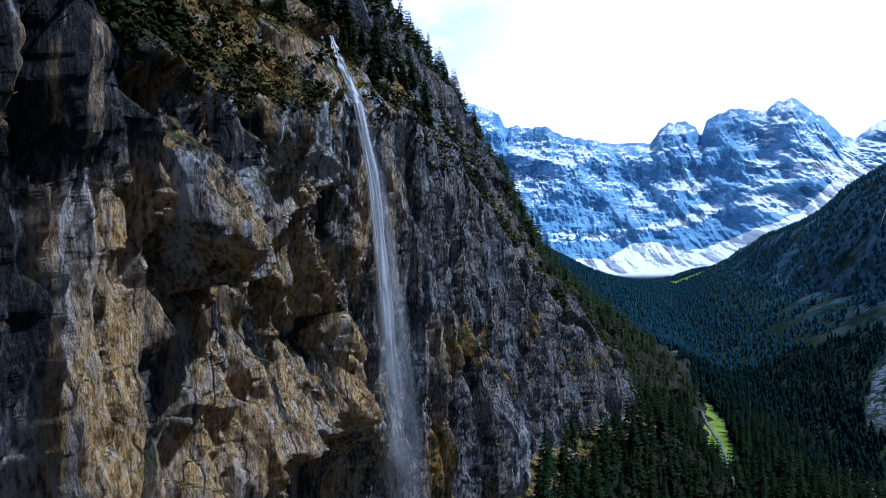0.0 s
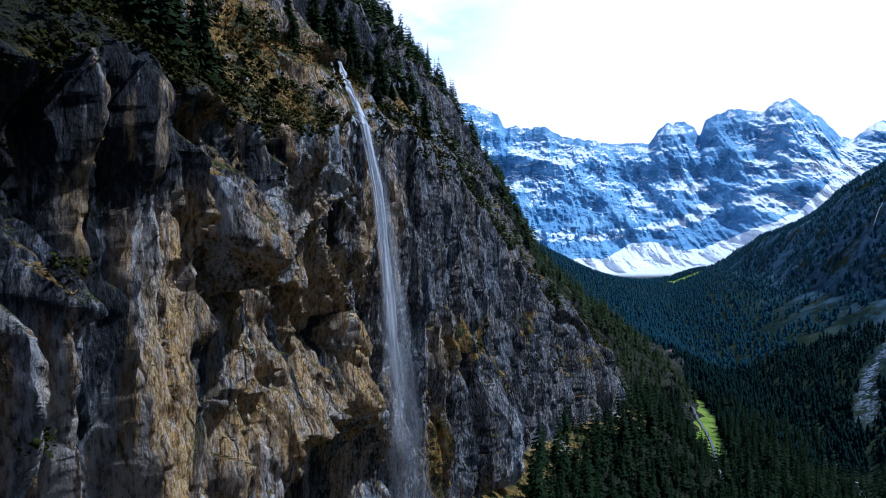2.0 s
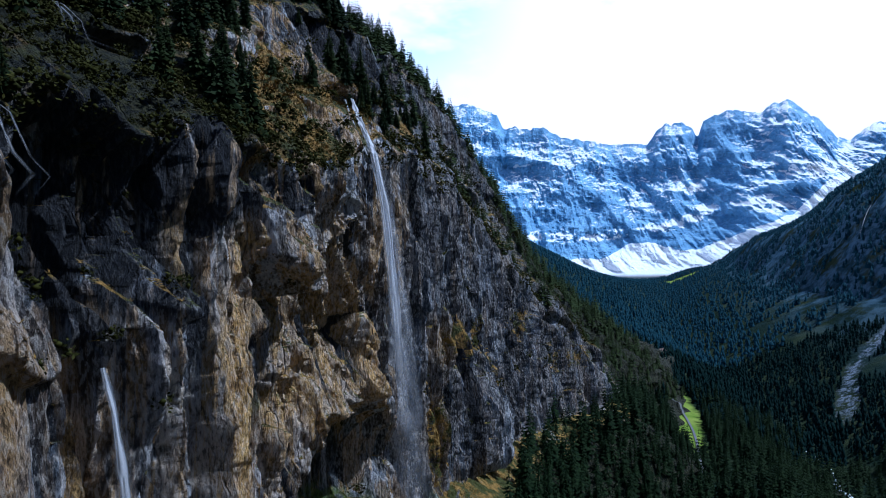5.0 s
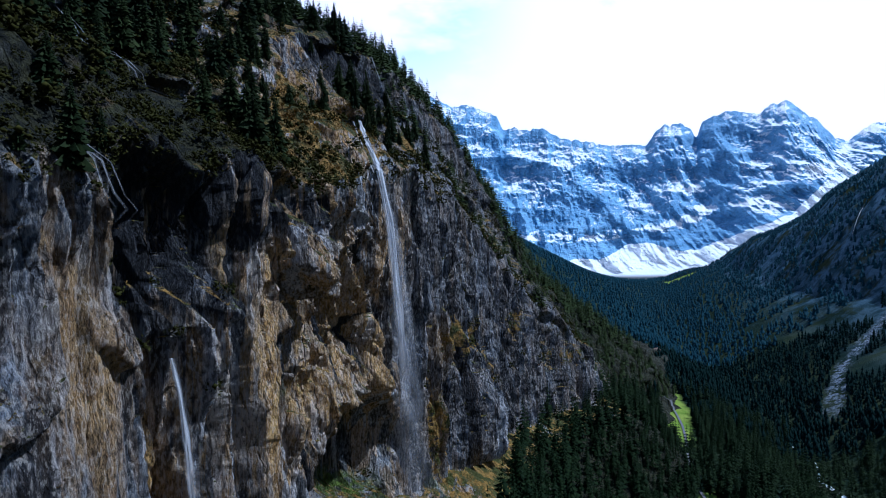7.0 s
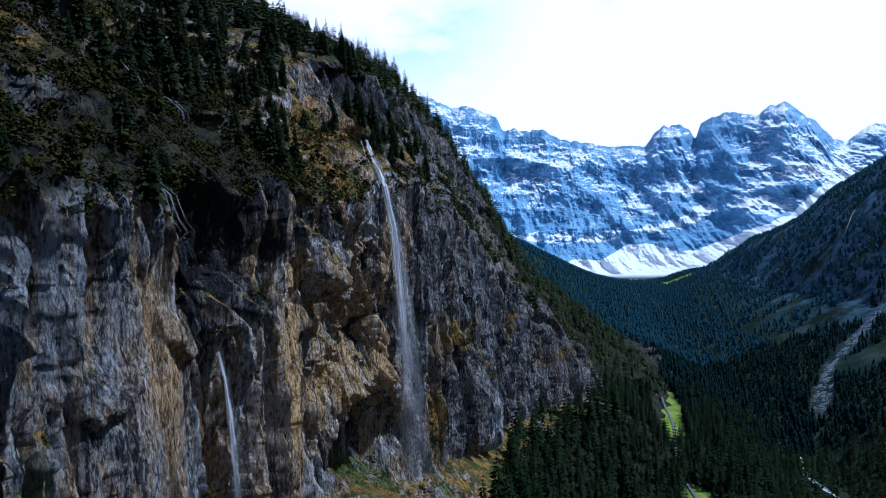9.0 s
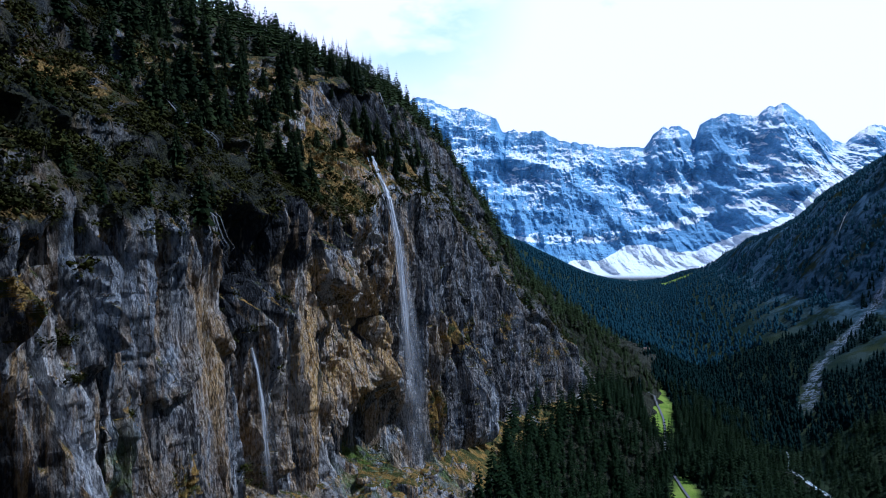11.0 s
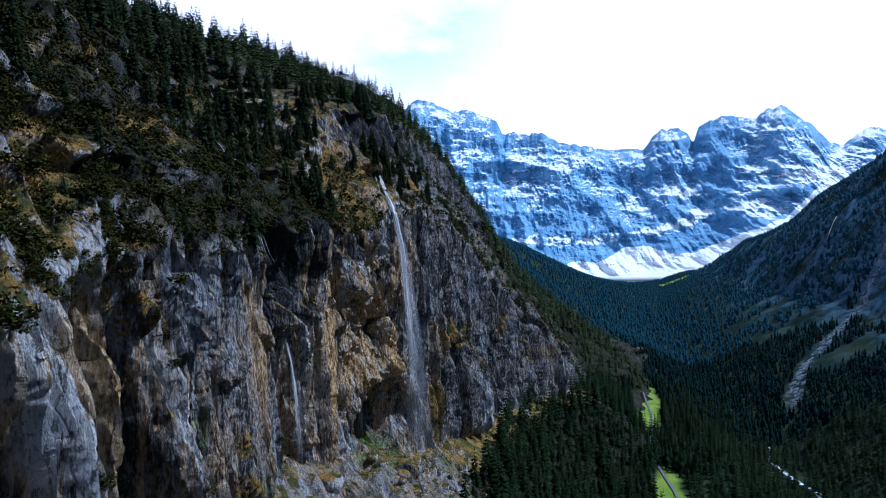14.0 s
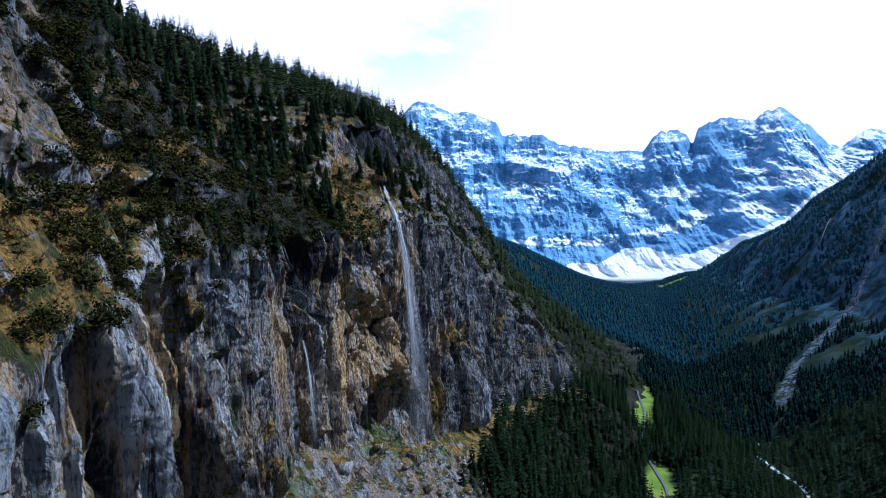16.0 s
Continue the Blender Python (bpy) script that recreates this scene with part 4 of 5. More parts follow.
# ---- plants ----
def foliage_material(name, dark, light, rough=0.7):
    k = Nodes(name, rough, 0.02)
    a = k.math("ADD", k.math("MULTIPLY", k.random(), 0.5), k.math("MULTIPLY", k.island(), 0.5))
    col = k.mix(a, dark, light)
    col = k.mix(k.ramp(k.noise(0.9, (1, 1, 1), 4), 0.3, 0.7), k.mix(0.5, col, tuple(0.35 * c for c in dark)), col)
    return k.done(col)


SPRUCE = foliage_material("spruce_needles", (0.006, 0.013, 0.006), (0.040, 0.055, 0.017))
SHRUB = foliage_material("shrub_leaves", (0.007, 0.010, 0.003), (0.062, 0.060, 0.012))
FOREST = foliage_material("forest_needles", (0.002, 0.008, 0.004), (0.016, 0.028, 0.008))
# the farther forests have the blue haze of distance mixed into their needle colour
MID_HAZE = foliage_material("half_hazy_needles", (0.002, 0.011, 0.010), (0.010, 0.028, 0.024))
HAZY = foliage_material("hazy_needles", (0.006, 0.026, 0.038), (0.017, 0.053, 0.072))
DRY_GRASS = foliage_material("dry_grass", (0.18, 0.11, 0.025), (0.42, 0.27, 0.08))
bark = Nodes("bark", 0.9)
BARK = bark.done(bark.mix(bark.noise(3.0, (1, 1, 0.3), 5), (0.05, 0.04, 0.032), (0.14, 0.115, 0.09)))


def cone_mesh(r0, r1, h, n=7, lean=0.0):
    v, f = [], []
    for z, r in ((0, r0), (h * 0.5, (r0 + r1) / 2), (h, r1)):
        for i in range(n):
            a = 2 * math.pi * i / n
            v.append((r * math.cos(a) + lean * z, r * math.sin(a), z))
    for k in range(2):
        for i in range(n):
            j = (i + 1) % n
            f.append((k * n + i, k * n + j, (k + 1) * n + j, (k + 1) * n + i))
    return v, f


def spruce_crown(seed, levels, per, spread=0.17, low=0.08, plain=False, blade=0.85):
    """Whorls of drooping boughs on a stem of height 1."""
    r = random.Random(seed)
    v, f = [], []
    for k in range(levels):
        u = k / (levels - 1)
        z = low + (0.985 - low) * u ** 0.92
        reach = spread * (1 - u) ** 0.85 * (0.72 + 0.5 * r.random()) + 0.012
        n = max(4, int(per * (1 - 0.4 * u)))
        turn = r.random() * 6.28
        for i in range(n):
            a = turn + 6.283 * (i + 0.6 * r.random()) / n
            ln = reach * (0.65 + 0.6 * r.random())
            rise, drop = 0.10 * ln, (0.30 + 0.35 * r.random()) * ln * (1.2 - 0.7 * u)
            w = ln * (0.24 + 0.16 * r.random()) * blade
            c, s = math.cos(a), math.sin(a)
            at = lambda d, side, h: (c * d - s * side, s * d + c * side, z + h)
            b = len(v)
            if plain:
                v += [at(0, 0, 0.03), at(ln * 0.5, w, -drop * 0.9), at(ln * 1.08, 0, -drop * 0.6), at(ln * 0.5, -w, -drop * 0.9)]
                f += [(b, b + 1, b + 2), (b, b + 2, b + 3)]
                continue
            v += [at(0, 0, 0.02), at(ln * 0.55, 0, rise - drop * 0.3), at(ln, 0, -drop), at(ln * 0.45, w, -drop * 0.75), at(ln * 0.45, -w, -drop * 0.75),
                  at(ln * 0.82, w * 0.75, -drop * 1.15), at(ln * 0.82, -w * 0.75, -drop * 1.15)]
            f += [(b, b + 3, b + 1), (b, b + 1, b + 4), (b + 1, b + 3, b + 5), (b + 1, b + 6, b + 4), (b + 1, b + 5, b + 2), (b + 1, b + 2, b + 6)]
    b = len(v)
    v += [(0.008, 0, 0.93), (-0.004, 0.007, 0.93), (-0.004, -0.007, 0.93), (0, 0, 1.0)]
    f += [(b, b + 1, b + 3), (b + 1, b + 2, b + 3), (b + 2, b, b + 3)]
    return v, f


def small_spruce(seed, sides=6, tiers=2):
    """A distant tree: ragged stacked skirts, height 1."""
    r = random.Random(seed)
    v, f = [], []
    for k in range(tiers):
        z0, z1 = 0.06 + 0.42 * k * 2 / tiers, 0.06 + 0.42 * k * 2 / tiers + 1.15 / tiers
        z1 = 1.0 if k == tiers - 1 else min(z1, 0.92)
        rad = 0.17 * (1 - 0.75 * k / tiers)
        b = len(v)
        for i in range(sides):
            a = 6.283 * (i + 0.4 * r.random()) / sides
            q = rad * (0.7 + 0.6 * r.random())
            v.append((q * math.cos(a), q * math.sin(a), z0 - 0.05 * r.random()))
        v.append((0, 0, z1))
        f += [(b + i, b + (i + 1) % sides, b + sides) for i in range(sides)]
    return v, f


def shrub_foliage(seed, leaves, leaf=1.0):
    """Uneven clumps of small leaf sprays, about 1 high and 1.3 wide."""
    r = random.Random(seed)
    lobes = [(r.uniform(-0.4, 0.4), r.uniform(-0.4, 0.4), r.uniform(0.25, 0.75), r.uniform(0.18, 0.36)) for _ in range(9)]
    v, f = [], []
    for cx, cy, cz, cr in lobes[:5]:  # the dense twigs inside
        b, q = len(v), cr * 0.42
        v += [(cx + q, cy, cz), (cx - q, cy, cz), (cx, cy + q, cz), (cx, cy - q, cz), (cx, cy, cz + q), (cx, cy, max(cz - q, 0.0))]
        f += [(b + i, b + j, b + k) for i, j, k in ((0, 2, 4), (2, 1, 4), (1, 3, 4), (3, 0, 4), (2, 0, 5), (1, 2, 5), (3, 1, 5), (0, 3, 5))]
    for i in range(leaves):
        cx, cy, cz, cr = lobes[i % 9]
        d = Vector((r.gauss(0, 1), r.gauss(0, 1), r.gauss(0, 1))).normalized()
        p = Vector((cx, cy, cz)) + d * cr * (0.55 + 0.5 * r.random())
        if p.z < 0.02:
            p.z = 0.02 + 0.1 * r.random()
        t = Vector((r.gauss(0, 1), r.gauss(0, 1), r.gauss(0, 1) + 0.6)).normalized()
        s = t.cross(d).normalized() * r.uniform(0.016, 0.036) * leaf
        t = t * r.uniform(0.07, 0.17) * leaf
        b = len(v)
        v += [tuple(p), tuple(p + t * 0.45 - s * 1.6), tuple(p + t), tuple(p + t * 0.5 + s * 1.5)]
        f += [(b, b + 1, b + 2), (b, b + 2, b + 3)]
    return v, f


def joined(name, templates, places, sizes, material, label, category, wide=None):
    """Many like plants in one mesh: a template is picked, turned and scaled for each place."""
    rng = np.random.default_rng(7 + len(places))
    pick = rng.integers(0, len(templates), len(places))
    turn = rng.uniform(0, 6.283, len(places))
    wide = rng.uniform(0.85, 1.25, len(places)) if wide is None else wide
    allv, allf, off = [], [], 0
    for k, (tv, tf) in enumerate(templates):
        tv, tf = np.array(tv, float), np.array(tf, int)
        ids = np.where(pick == k)[0]
        c, s = np.cos(turn[ids])[:, None], np.sin(turn[ids])[:, None]
        h, w = sizes[ids][:, None], (sizes[ids] * wide[ids])[:, None]
        x, y, z = (tv[None, :, 0] * c - tv[None, :, 1] * s) * w, (tv[None, :, 0] * s + tv[None, :, 1] * c) * w, tv[None, :, 2] * h
        co = np.stack([x, y, z], -1) + places[ids][:, None, :]
        allv.append(co.reshape(-1, 3))
        allf.append((tf[None] + (np.arange(len(ids)) * len(tv))[:, None, None] + off).reshape(-1, 3))
        off += co.shape[0] * co.shape[1]
    vv, ff = np.concatenate(allv), np.concatenate(allf)
    me = bpy.data.meshes.new(name)
    me.vertices.add(len(vv))
    me.vertices.foreach_set("co", vv.reshape(-1).astype(np.float32))
    me.loops.add(ff.size)
    me.loops.foreach_set("vertex_index", ff.reshape(-1).astype(np.int32))
    me.polygons.add(len(ff))
    me.polygons.foreach_set("loop_start", (np.arange(len(ff)) * 3).astype(np.int32))
    me.update(calc_edges=True)
    me.materials.append(material)
    return tagged(new(name, me), label, category, kind="stuff")


def thinned(p, gap):
    """Drops places that crowd others."""
    taken, keep = {}, []
    for i, (x, y, z) in enumerate(p):
        c = (int(x // gap), int(y // gap), int(z // gap))
        if all((c[0] + a, c[1] + b, c[2] + d) not in taken or (np.hypot(taken[(c[0] + a, c[1] + b, c[2] + d)][0] - x, taken[(c[0] + a, c[1] + b, c[2] + d)][1] - y) > gap)
               for a in (-1, 0, 1) for b in (-1, 0, 1) for d in (-1, 0, 1)):
            taken[c] = (x, y)
            keep.append(i)
    return np.array(keep, int)


rng = np.random.default_rng(3)
co = np.stack([mx, my, mz], -1)
e1, e2 = co[1:, :-1] - co[:-1, :-1], co[:-1, 1:] - co[:-1, :-1]
cell_n = np.cross(e2, e1)
cell_area = np.linalg.norm(cell_n, axis=-1)
cell_up = np.abs(cell_n[..., 2]) / (cell_area + 1e-9)
cv, cx, cy, cz = mv[:-1, :-1], mx[:-1, :-1], my[:-1, :-1], mz[:-1, :-1]


def scatter(weight, count):
    """Random places on the massif, by weight and area."""
    w = (np.clip(weight, 0, None) * cell_area).reshape(-1)
    ids = rng.choice(w.size, count, p=w / w.sum())
    i, j = np.unravel_index(ids, cell_area.shape)
    a, b = rng.random(count)[:, None], rng.random(count)[:, None]
    return co[i, j] + e1[i, j] * a + e2[i, j] * b, mv[i, j]


patch = fbm(cx / 22, cy / 22, cz / 30, 3, 501)
in_view = (cy > 58) & (cy < 640)
bare_band = np.where((cv > 5.1) & (cv < 5.85) & (cy > 245) & (cy < 400), 0.15, 1.0)
# spruces on the slopes above the edge
above = (((cv > np.where((cy > 130) & (cy < 215), 4.0, 4.12)) & (cell_up > np.where((cy > 110) & (cy < 430), 0.1, 0.25))) | ((cv > 2.75) & (cy > 468))) & in_view & (cv < 7.95)
dense = np.where(cv > 6.0, 1.5, 0.03 + 1.6 * smoothstep(-0.05, 0.25, patch)) * np.where((cv < 5) & (cy > 215) & (cy < 262), 0.35, 1.0) * np.where((cv < 5) & (cy >= 262) & (cy < 345), 1.6, 1.0) * np.where((cy < 120) & (cv < 6), 0.3, 1.0) * np.where((cy > 118) & (cy < 225) & (cv > 4.9) & (cv < 6.5), 4.2, 1.0) * np.where((cy > 345) & (cv < 6.6), 2.6, 1.0) * np.where(cv > 7.6, 0.4, 1.0)
open_up = (1 - 0.7 * clearing[:-1, :-1]) * (1 - np.exp(-((cy - 259 - 0.47 * (cz - 181)) / 4.5) ** 4) * (cv > 3.9) * (cv < 4.8))
for a, b, w in STREAMS:
    along = np.clip(((cy - a[1]) * (b[1] - a[1]) + (cz - a[2]) * (b[2] - a[2])) / ((b[1] - a[1]) ** 2 + (b[2] - a[2]) ** 2), -0.1, 1.1)
    open_up = open_up * (1 - np.exp(-(np.hypot(cy - a[1] - along * (b[1] - a[1]), cz - a[2] - along * (b[2] - a[2])) / 2.6) ** 4))
p_up, v_up = scatter(above * dense * open_up * bare_band, 10000)
zone = (p_up[:, 1] > 112) & (p_up[:, 1] < 228) & (v_up < 6.3)
k = np.concatenate([np.where(zone)[0][thinned(p_up[zone], 3.7)], np.where(~zone)[0][thinned(p_up[~zone], 4.0)]])
p_up, v_up = p_up[k], v_up[k]
near = np.where((v_up < 6.2) & (p_up[:, 1] < 330))[0]
near = near[np.argsort(p_up[near][:, 1] + 14 * v_up[near] + 30 * rng.random(len(near)))][:290]
rest = np.setdiff1d(np.arange(len(p_up)), near)

kinds = []
for i, (levels, per, spread) in enumerate(((33, 12, 0.17), (31, 11, 0.20), (35, 11, 0.14), (29, 12, 0.22), (32, 12, 0.18))):
    root = base("spruce_tree", (0, 0, 0), "dark green conical spruce rooted on a steep ledge", "tree", "spruces above the cliff edge")
    v, f = cone_mesh(0.014, 0.004, 0.9)
    new("trunk", mesh_of("trunk", v, f, BARK)).parent = root
    v, f = spruce_crown(40 + i, levels, per, spread, blade=0.55)
    new("crown", mesh_of("crown", v, f, SPRUCE, False)).parent = root
    kinds.append(root)
for i, n in enumerate(near):
    h = (4.0 + 10.0 * rng.random() ** 1.4) * (0.62 if p_up[n][1] < 150 else 1.0)
    m = Matrix.Translation(tuple(p_up[n] - np.array((0, 0, 0.3)))) @ Matrix.Rotation(rng.uniform(0, 6.28), 4, "Z")
    root = kinds[i] if i < 5 else copy_thing(kinds[i % 5], m)
    root.matrix_basis = m @ Matrix.Diagonal((h * 1.2, h * 1.2, h, 1))
    if h > 9.5:
        tagged(root, "tall dark spruce rising above its neighbours on the slope")
    elif h < 6.5:
        tagged(root, "young bushy spruce on a grassy ledge")
sizes = np.where(v_up[rest] > 6.6, rng.uniform(6, 13, len(rest)), np.where(v_up[rest] > 5.9, rng.uniform(8, 15, len(rest)), 4.0 + 9.5 * rng.random(len(rest)) ** 1.3))
sizes = np.where((p_up[rest][:, 1] < 240) & (v_up[rest] < 6), 2.6 + 0.45 * sizes, sizes)
mid_kinds = [spruce_crown(60 + i, 12, 6, s * 1.1, plain=True, blade=0.75) for i, s in enumerate((0.17, 0.2, 0.15))]
close = p_up[rest][:, 1] < 240
near_kinds = [spruce_crown(70 + i, 20, 9, s * 1.05, plain=True, blade=0.7) for i, s in enumerate((0.17, 0.2, 0.15, 0.22))]
joined("ledge_spruces", near_kinds, p_up[rest[close]] - (0, 0, 0.4), sizes[close], SPRUCE, "dark spruces crowding the steep ledges over the cliff edge", "forest", rng.uniform(0.85, 1.2, int(close.sum())))
joined("spruce_forest", mid_kinds, p_up[rest[~close]] - (0, 0, 0.4), sizes[~close], SPRUCE, "dense dark spruce wood on the mountainside above the cliff", "forest", rng.uniform(1.0, 1.6, int((~close).sum())))

# low shrubs on ledges of the face and the slopes
ledge = (in_view & (cy < 470)) * (((cv > 3.0) & (cv < 4.0) & (cell_up > 0.5)) * np.where((cy > 183) & (cy < 266), 0.02, 0.6) + ((cv >= 3.96) & (cv < 4.25)) * np.where((cy > 120) & (cy < 245), 6.0, 2.4) + ((cv >= 4.25) & (cv < 6.0) & (cell_up > 0.2)) * (0.5 + smoothstep(-0.2, 0.4, -patch)) * np.where((cy > 100) & (cy < 250), 3.2, 1.0))
ledge = ledge * bare_band * open_up * np.where(cy < 88, 0.35, 1.0) * np.where((cy > 226) & (cy < 262) & (cv > 4.1), 0.55, 1.0)
p_sh, v_sh = scatter(ledge, 4200)
k = thinned(p_sh, 1.5)
p_sh, v_sh = p_sh[k], v_sh[k]
near = np.where(p_sh[:, 1] < 300)[0]
near = near[np.argsort(p_sh[near][:, 1] + 25 * rng.random(len(near)))][:280]
rest = np.setdiff1d(np.arange(len(p_sh)), near)
bushes = []
for i in range(4):
    root = base("shrub", (0, 0, 0), "low yellow-green shrub clinging to a rock ledge", "shrub", "shrubs on the ledges")
    v, f = cone_mesh(0.05, 0.02, 0.5, 5, 0.15)
    new("stem", mesh_of("stem", v, f, BARK)).parent = root
    v, f = shrub_foliage(80 + i, 620, 0.74)
    new("foliage", mesh_of("foliage", v, f, SHRUB, False)).parent = root
    bushes.append(root)
for i, n in enumerate(near):
    h = 1.4 + 3.8 * rng.random() ** 1.4
    m = Matrix.Translation(tuple(p_sh[n] - np.array((0, 0, 0.25)))) @ Matrix.Rotation(rng.uniform(0, 6.28), 4, "Z")
    root = bushes[i] if i < 4 else copy_thing(bushes[i % 4], m)
    root.matrix_basis = m @ Matrix.Diagonal((h * 1.2, h * 1.2, h * 0.95, 1))
    if h > 2.8:
        tagged(root, "broad green bush hanging over the cliff edge")
bush_sizes = 1.2 + 3.2 * rng.random(len(rest)) ** 1.4
by_the_fall = p_sh[rest][:, 1] < 262
for kinds_of, some, what in (([shrub_foliage(90 + i, 95, 1.1) for i in range(4)], by_the_fall, "dense olive-green undergrowth hanging over the cliff edge"),
                             ([shrub_foliage(96 + i, 36, 1.6) for i in range(3)], ~by_the_fall, "scattered yellow-green undergrowth on ledges and slopes")):
    joined("undergrowth", kinds_of, p_sh[rest[some]] - (0, 0, 0.3), bush_sizes[some], SHRUB, what, "undergrowth", rng.uniform(1.0, 1.5, int(some.sum())))

# dry grass on ledges
tuft = []
for s in range(3):
    r = random.Random(s)
    v, f = [], []
    for i in range(7):
        a, ln = 6.283 * i / 7 + r.random(), r.uniform(0.5, 1.0)
        c, q = math.cos(a), math.sin(a)
        b = len(v)
        v += [(-q * 0.09, c * 0.09, 0), (q * 0.09, -c * 0.09, 0), (c * ln * 0.8, q * ln * 0.8, ln * 0.55)]
        f.append((b, b + 1, b + 2))
    tuft.append((v, f))
turfy = in_view & (cy < 330) & ((cy < 125) | (cy > 218) | (cv < 4) | (clearing[:-1, :-1] > 0.3)) & ((cell_up > 0.42) | (stain["tuft"][:-1, :-1] > 0.4)) & (((cv > 3.0) & (cv < 4.0)) | (cv >= 4.0) & (cv < 6.0) | ((cv > 1.8) & (cv <= 3.0) & (cy > 150)))
p_gr, _ = scatter(turfy * (0.3 + smoothstep(0.0, 0.5, fbm(cx / 9, cy / 9, cz / 9, 3, 521))) * (1 + 2.5 * stain["tuft"][:-1, :-1]), 12000)
joined("dry_grass", tuft, p_gr, rng.uniform(0.5, 1.3, len(p_gr)), DRY_GRASS, "tufts of dry ochre grass on ledges", "grass")

# forest at the foot of the face and over the valley
talus = (cv > 0.6) & (cv < 2.85) & (cy > 262) & (cy < 640) & (cx > 11 + 0.24 * (cy - 275))
talus = talus | ((cv > 0.4) & (cv < 2.2) & (cy < 105) & (cy > -140))
p_t, v_t = scatter(talus * np.where(cv > 2.2, 0.5, 1.0) * np.where(cy < 105, 0.35, 1.0), 5200)
k = thinned(p_t, 4.6)
p_t = p_t[k]
p_t[:, 2] = foot_z(p_t[:, 0], p_t[:, 1])


def off_the_clearings(p):
    ok = np.ones(len(p), bool)
    for a, b, wx, wy, slant in MEADOWS:
        ok &= np.hypot((p[:, 0] - a - slant * (p[:, 1] - b)) / (wx + 1), (p[:, 1] - b) / (wy + 2)) > 1.0
    road = np.array(ROAD_LINE)
    for i in range(len(road) - 1):
        for q in np.linspace(0, 1, 8):
            ok &= np.hypot(p[:, 0] - (road[i, 0] * (1 - q) + road[i + 1, 0] * q), p[:, 1] - (road[i, 1] * (1 - q) + road[i + 1, 1] * q)) > 1.0
    for a, b in RIVER_LINE:
        gap = 8.0 if 478 < b < 512 else 1.2
        ok &= np.hypot(p[:, 0] - a, (p[:, 1] - b) * 0.8) > gap
    ok &= (np.abs(p[:, 0] - SCREE_X(p[:, 1])) > 13 + 8 * noise3(p[:, 0] / 15, p[:, 1] / 15, 0, 5)) | (p[:, 0] < 340) | (p[:, 1] < 600) | (p[:, 1] > 1150)
    return ok


p_t = p_t[off_the_clearings(p_t)]
joined("talus_forest", [spruce_crown(110 + i, 12, 7, s * 1.05, plain=True) for i, s in enumerate((0.16, 0.18, 0.14))], p_t - (0, 0, 0.4), 5 + 18 * rng.random(len(p_t)) ** 1.4, FOREST, "tall dark spruce forest below the cliff", "forest")


def valley_trees(n, y0, y1, gap):
    y = rng.uniform(y0, y1, n)
    x = y * rng.uniform(0.02, 0.80, n) + rng.uniform(-40, 40, n)
    p = np.stack([x, y, 0 * x], -1)
    p = p[thinned(p, gap)]
    p[:, :2] += rng.normal(0, gap * 0.3, (len(p), 2))
    p = p[off_the_clearings(p)]
    bare = fbm(p[:, 0] / 60, p[:, 1] / 60, 0 * p[:, 0], 3, 541)
    gully = ridged((p[:, 1] - 0.35 * p[:, 0]) / 70, p[:, 0] / 400, 0 * p[:, 0], 3, 547)
    p = p[((bare < np.where(p[:, 1] > 620, 0.22, 0.36)) & (gully < 0.72)) | (p[:, 0] < RIVER_X(p[:, 1]) + 90)]
    p[:, 2] = foot_z(p[:, 0], p[:, 1])
    return p


p_n = valley_trees(40000, 270, 900, 3.9)
on_talus = foot_z(p_n[:, 0], p_n[:, 1]) > valley_height(p_n[:, 0], p_n[:, 1]) + 0.5
p_n = p_n[(~on_talus | (p_n[:, 1] > 330)) & (p_n[:, 0] > 11 + 0.24 * (p_n[:, 1] - 275))]
p_m, p_n = p_n[p_n[:, 1] < 560], p_n[p_n[:, 1] >= 560]
joined("river_forest", [spruce_crown(120 + i, 9, 5, s, plain=True, blade=0.95) for i, s in enumerate((0.19, 0.21, 0.17))], p_m - (0, 0, 0.4), 6 + 13 * rng.random(len(p_m)) ** 1.6, FOREST, "dark spruce forest beside the river and the road", "forest")
joined("valley_forest", [small_spruce(130 + i, 7, 3) for i in range(6)], p_n - (0, 0, 0.4), 6 + 9 * rng.random(len(p_n)) ** 1.5, MID_HAZE, "dark spruce forest covering the valley floor", "forest", rng.uniform(1.0, 1.5, len(p_n)))
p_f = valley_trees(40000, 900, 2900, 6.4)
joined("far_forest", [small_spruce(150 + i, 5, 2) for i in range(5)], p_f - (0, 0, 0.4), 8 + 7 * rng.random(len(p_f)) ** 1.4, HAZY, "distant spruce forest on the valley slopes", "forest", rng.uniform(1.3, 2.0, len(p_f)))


# ---- rocks and huts ----
def boulder_mesh(seed):
    u, w = np.meshgrid(np.linspace(0, 2 * np.pi, 21), np.linspace(0.02, np.pi - 0.02, 12))
    p = np.stack([np.cos(u) * np.sin(w), np.sin(u) * np.sin(w), np.cos(w)], -1)
    p = np.sign(p) * np.abs(p) ** 0.75
    k = 1 + 0.28 * ridged(p[..., 0] * 1.3 + seed, p[..., 1] * 1.3, p[..., 2] * 1.3, 3, 601) + 0.12 * fbm(p[..., 0] * 4, p[..., 1] * 4 + seed, p[..., 2] * 4, 3, 607)
    co = p * k[..., None] * (1.0, 0.85, 0.7)
    ob = sheet("boulder", co, ROCK)
    return ob


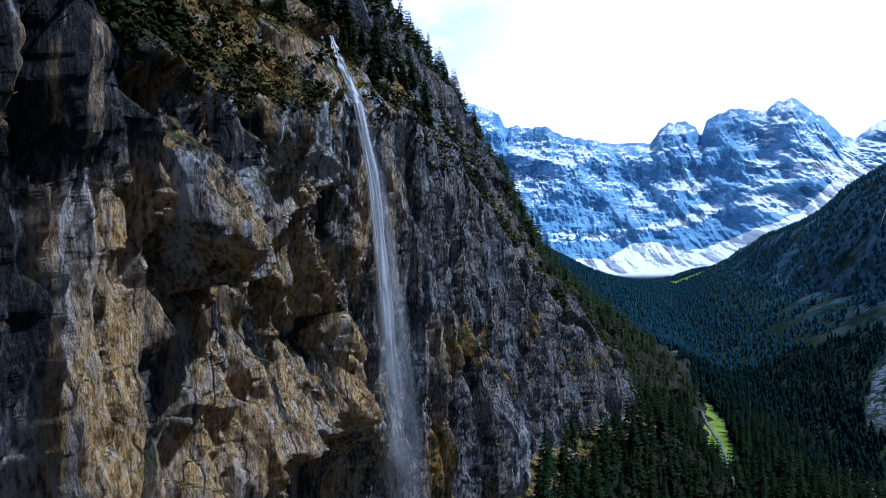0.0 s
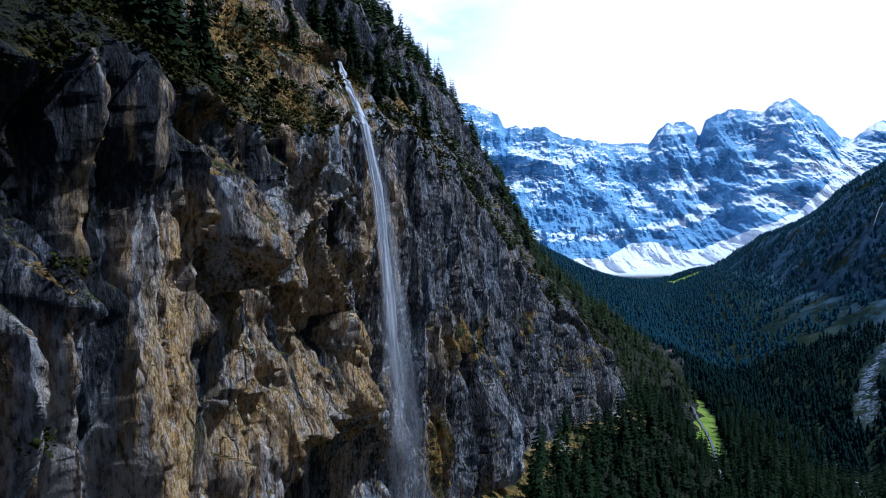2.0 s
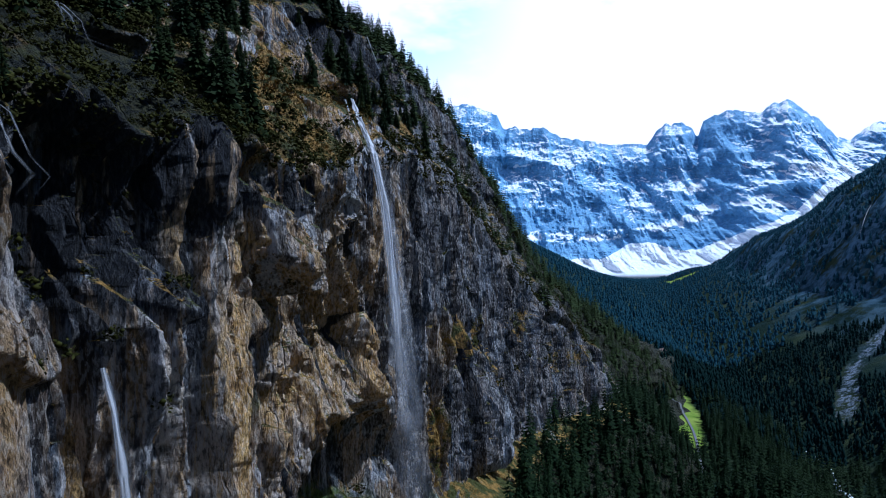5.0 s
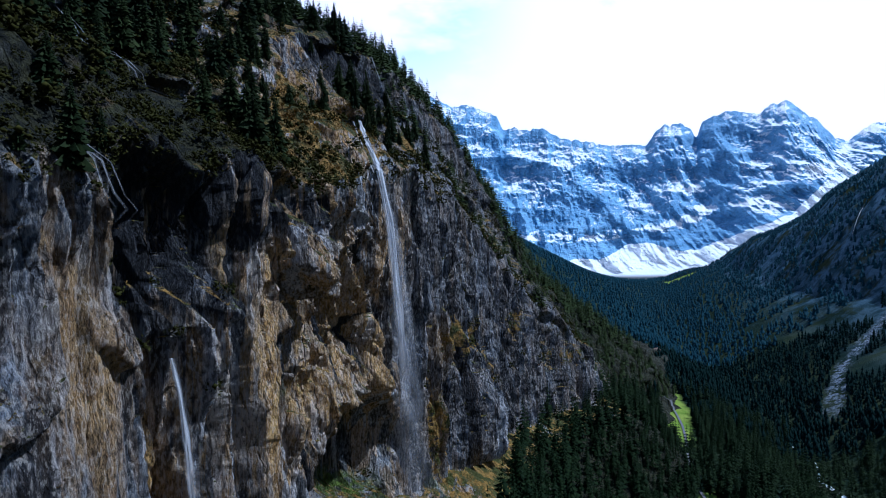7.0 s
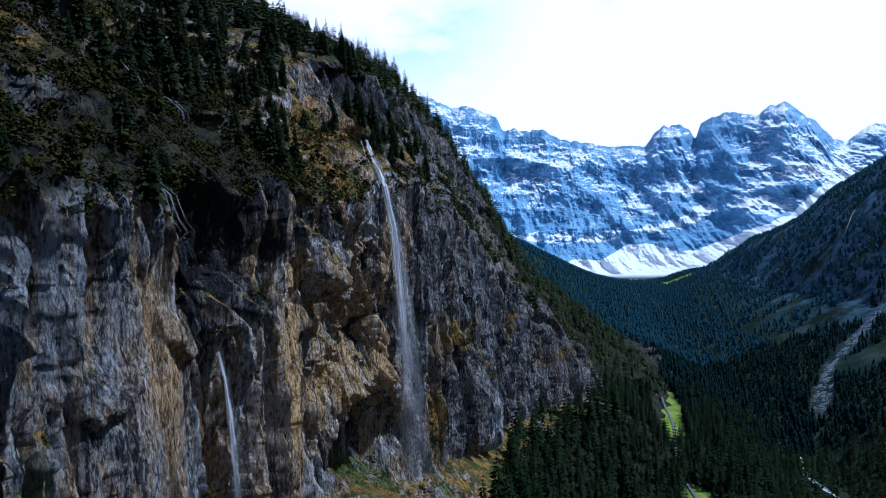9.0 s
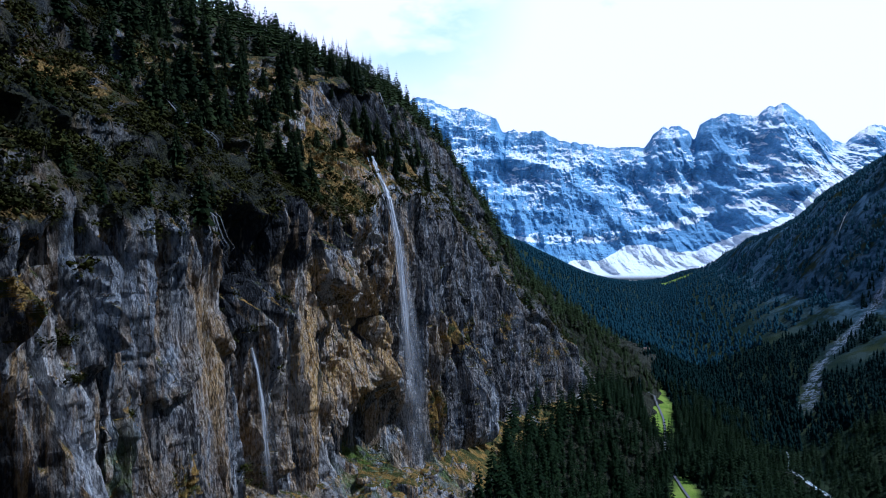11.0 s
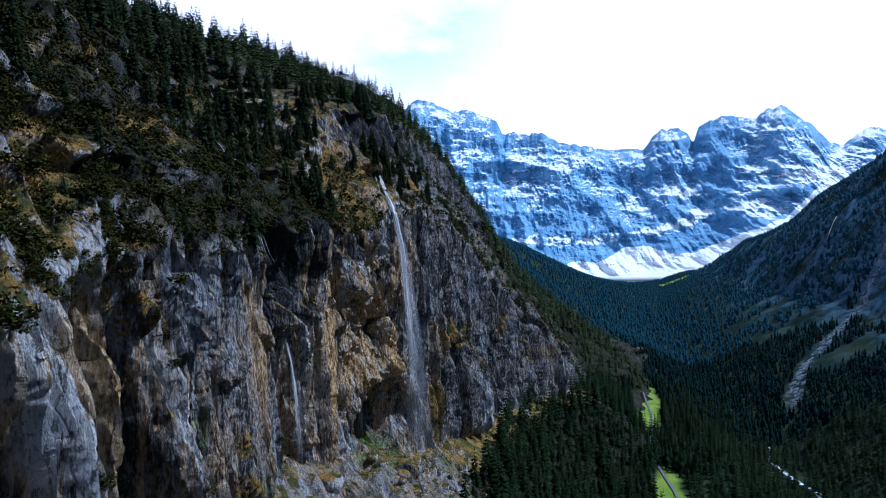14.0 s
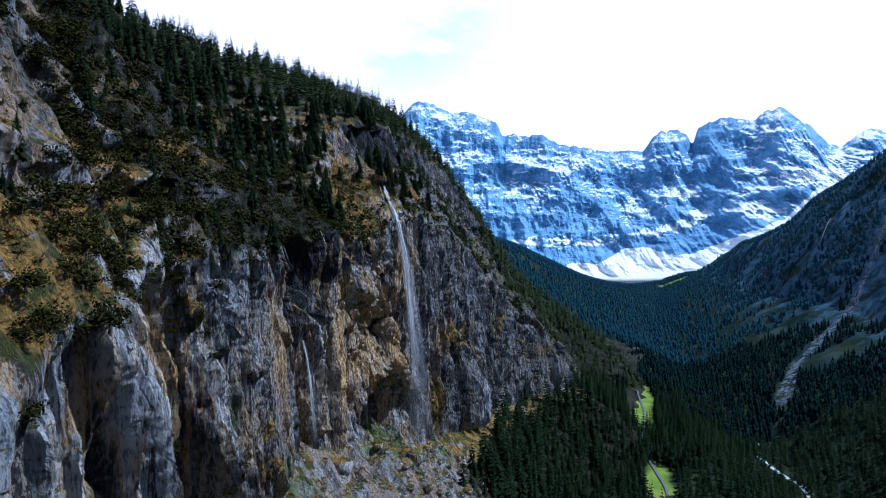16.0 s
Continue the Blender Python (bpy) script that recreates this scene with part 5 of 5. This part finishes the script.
stones = [boulder_mesh(s) for s in (1, 5, 9, 14)]
for s in stones:
    tagged(s, "grey angular boulder lying on the grassy talus", "boulder", "boulders below the cliff")
r = random.Random(12)
spots = [(-19.0, 246.0, 4.6), (-31.0, 180.0, 3.4), (-14.0, 232.0, 2.2), (-8.0, 226.0, 1.8)] + [(r.uniform(-26, 22), r.uniform(190, 290), r.uniform(0.5, 1.9)) for _ in range(90)]
made = 0
for x, y, size in spots:
    xb = float(X_TOP(y) + OUT_BASE(y)) + 3
    x = max(x, xb + size)
    z = float(foot_z(x, y)[0])
    m = pose(x, y, z + size * 0.2, r.uniform(-20, 20), r.uniform(-20, 20), r.uniform(0, 360)) @ Matrix.Scale(size, 4)
    ob = stones[made] if made < 4 else copy_thing(stones[made % 4], m)
    ob.matrix_basis = m
    if size > 4:
        tagged(ob, "huge dark overhanging boulder lying in the stream bed below the fall")
    elif size < 1.0:
        tagged(ob, "small grey rock lying on the talus")
    made += 1


def part(name, bm, material, parent, label=""):
    me = bpy.data.meshes.new(name)
    bm.to_mesh(me)
    bm.free()
    me.materials.append(material)
    ob = new(name, me)
    ob.parent = parent
    if label:
        tagged(ob, label)
    return ob


def box(sx, sy, sz, at=(0, 0, 0)):
    bm = bmesh.new()
    bmesh.ops.create_cube(bm, size=1, matrix=Matrix.Translation(at) @ Matrix.Diagonal((sx, sy, sz, 1)))
    bmesh.ops.bevel(bm, geom=bm.edges[:], offset=0.03, segments=1, affect="EDGES")
    return bm


timber = Nodes("weathered_timber", 0.85)
TIMBER = timber.done(timber.mix(timber.noise(2.0, (1, 1, 6), 5), (0.06, 0.04, 0.025), (0.17, 0.11, 0.07)))
shingle = Nodes("roof_shingle", 0.8)
SHINGLE = shingle.done(shingle.mix(shingle.noise(3.0, (1, 1, 1), 5), (0.09, 0.06, 0.05), (0.20, 0.14, 0.11)))
GLASS = Nodes("window_glass", 0.08).done((0.03, 0.04, 0.05))


def hut(place, turn, size, label):
    root = base("mountain_hut", place, label, "hut")
    root.matrix_basis = pose(*place, 0, 0, turn) @ Matrix.Scale(size, 4)
    part("wall", box(6, 4.4, 2.6, (0, 0, 1.0)), TIMBER, root)
    bm = bmesh.new()
    ends = [[bm.verts.new((x, y, z)) for y, z in ((-2.2, 2.3), (2.2, 2.3), (0, 4.0))] for x in (-2.98, 2.98)]
    bm.faces.new(ends[0]), bm.faces.new(ends[1][::-1])
    part("gable", bm, TIMBER, root)
    for sgn in (-1, 1):
        bm = box(7.2, 3.3, 0.16)
        bmesh.ops.transform(bm, matrix=pose(0, sgn * 1.35, 3.2, -sgn * 37, 0, 0), verts=bm.verts)
        part("roof", bm, SHINGLE, root, "brown shingled roof slope")
    part("door", box(0.9, 0.1, 1.9, (-1.2, -2.22, 0.95)), SHINGLE, root)
    for x in (0.6, 2.0):
        w = part("window", box(0.9, 0.1, 0.9, (x, -2.22, 1.4)), TIMBER, root)
        part("pane", box(0.7, 0.06, 0.7, (x, -2.27, 1.4)), GLASS, w)
    part("chimney", box(0.5, 0.5, 1.2, (1.6, 0.5, 4.0)), SHINGLE, root)
    return root


hut((-114.8, 432, slope_z(-114.8, 432) + 0.2), 35, 0.9, "small brown timber hut standing on the skyline of the ridge")
hut((181, 522, float(foot_z(181, 522)[0])), 70, 0.8, "dark timber hay barn beside the valley road")
hut((268, 865, float(foot_z(268, 865)[0])), 20, 1.3, "brown timber farmhouse at the far end of the valley meadow")
hut((277, 884, float(foot_z(277, 884)[0])), 75, 1.0, "small brown timber barn near the farmhouse")
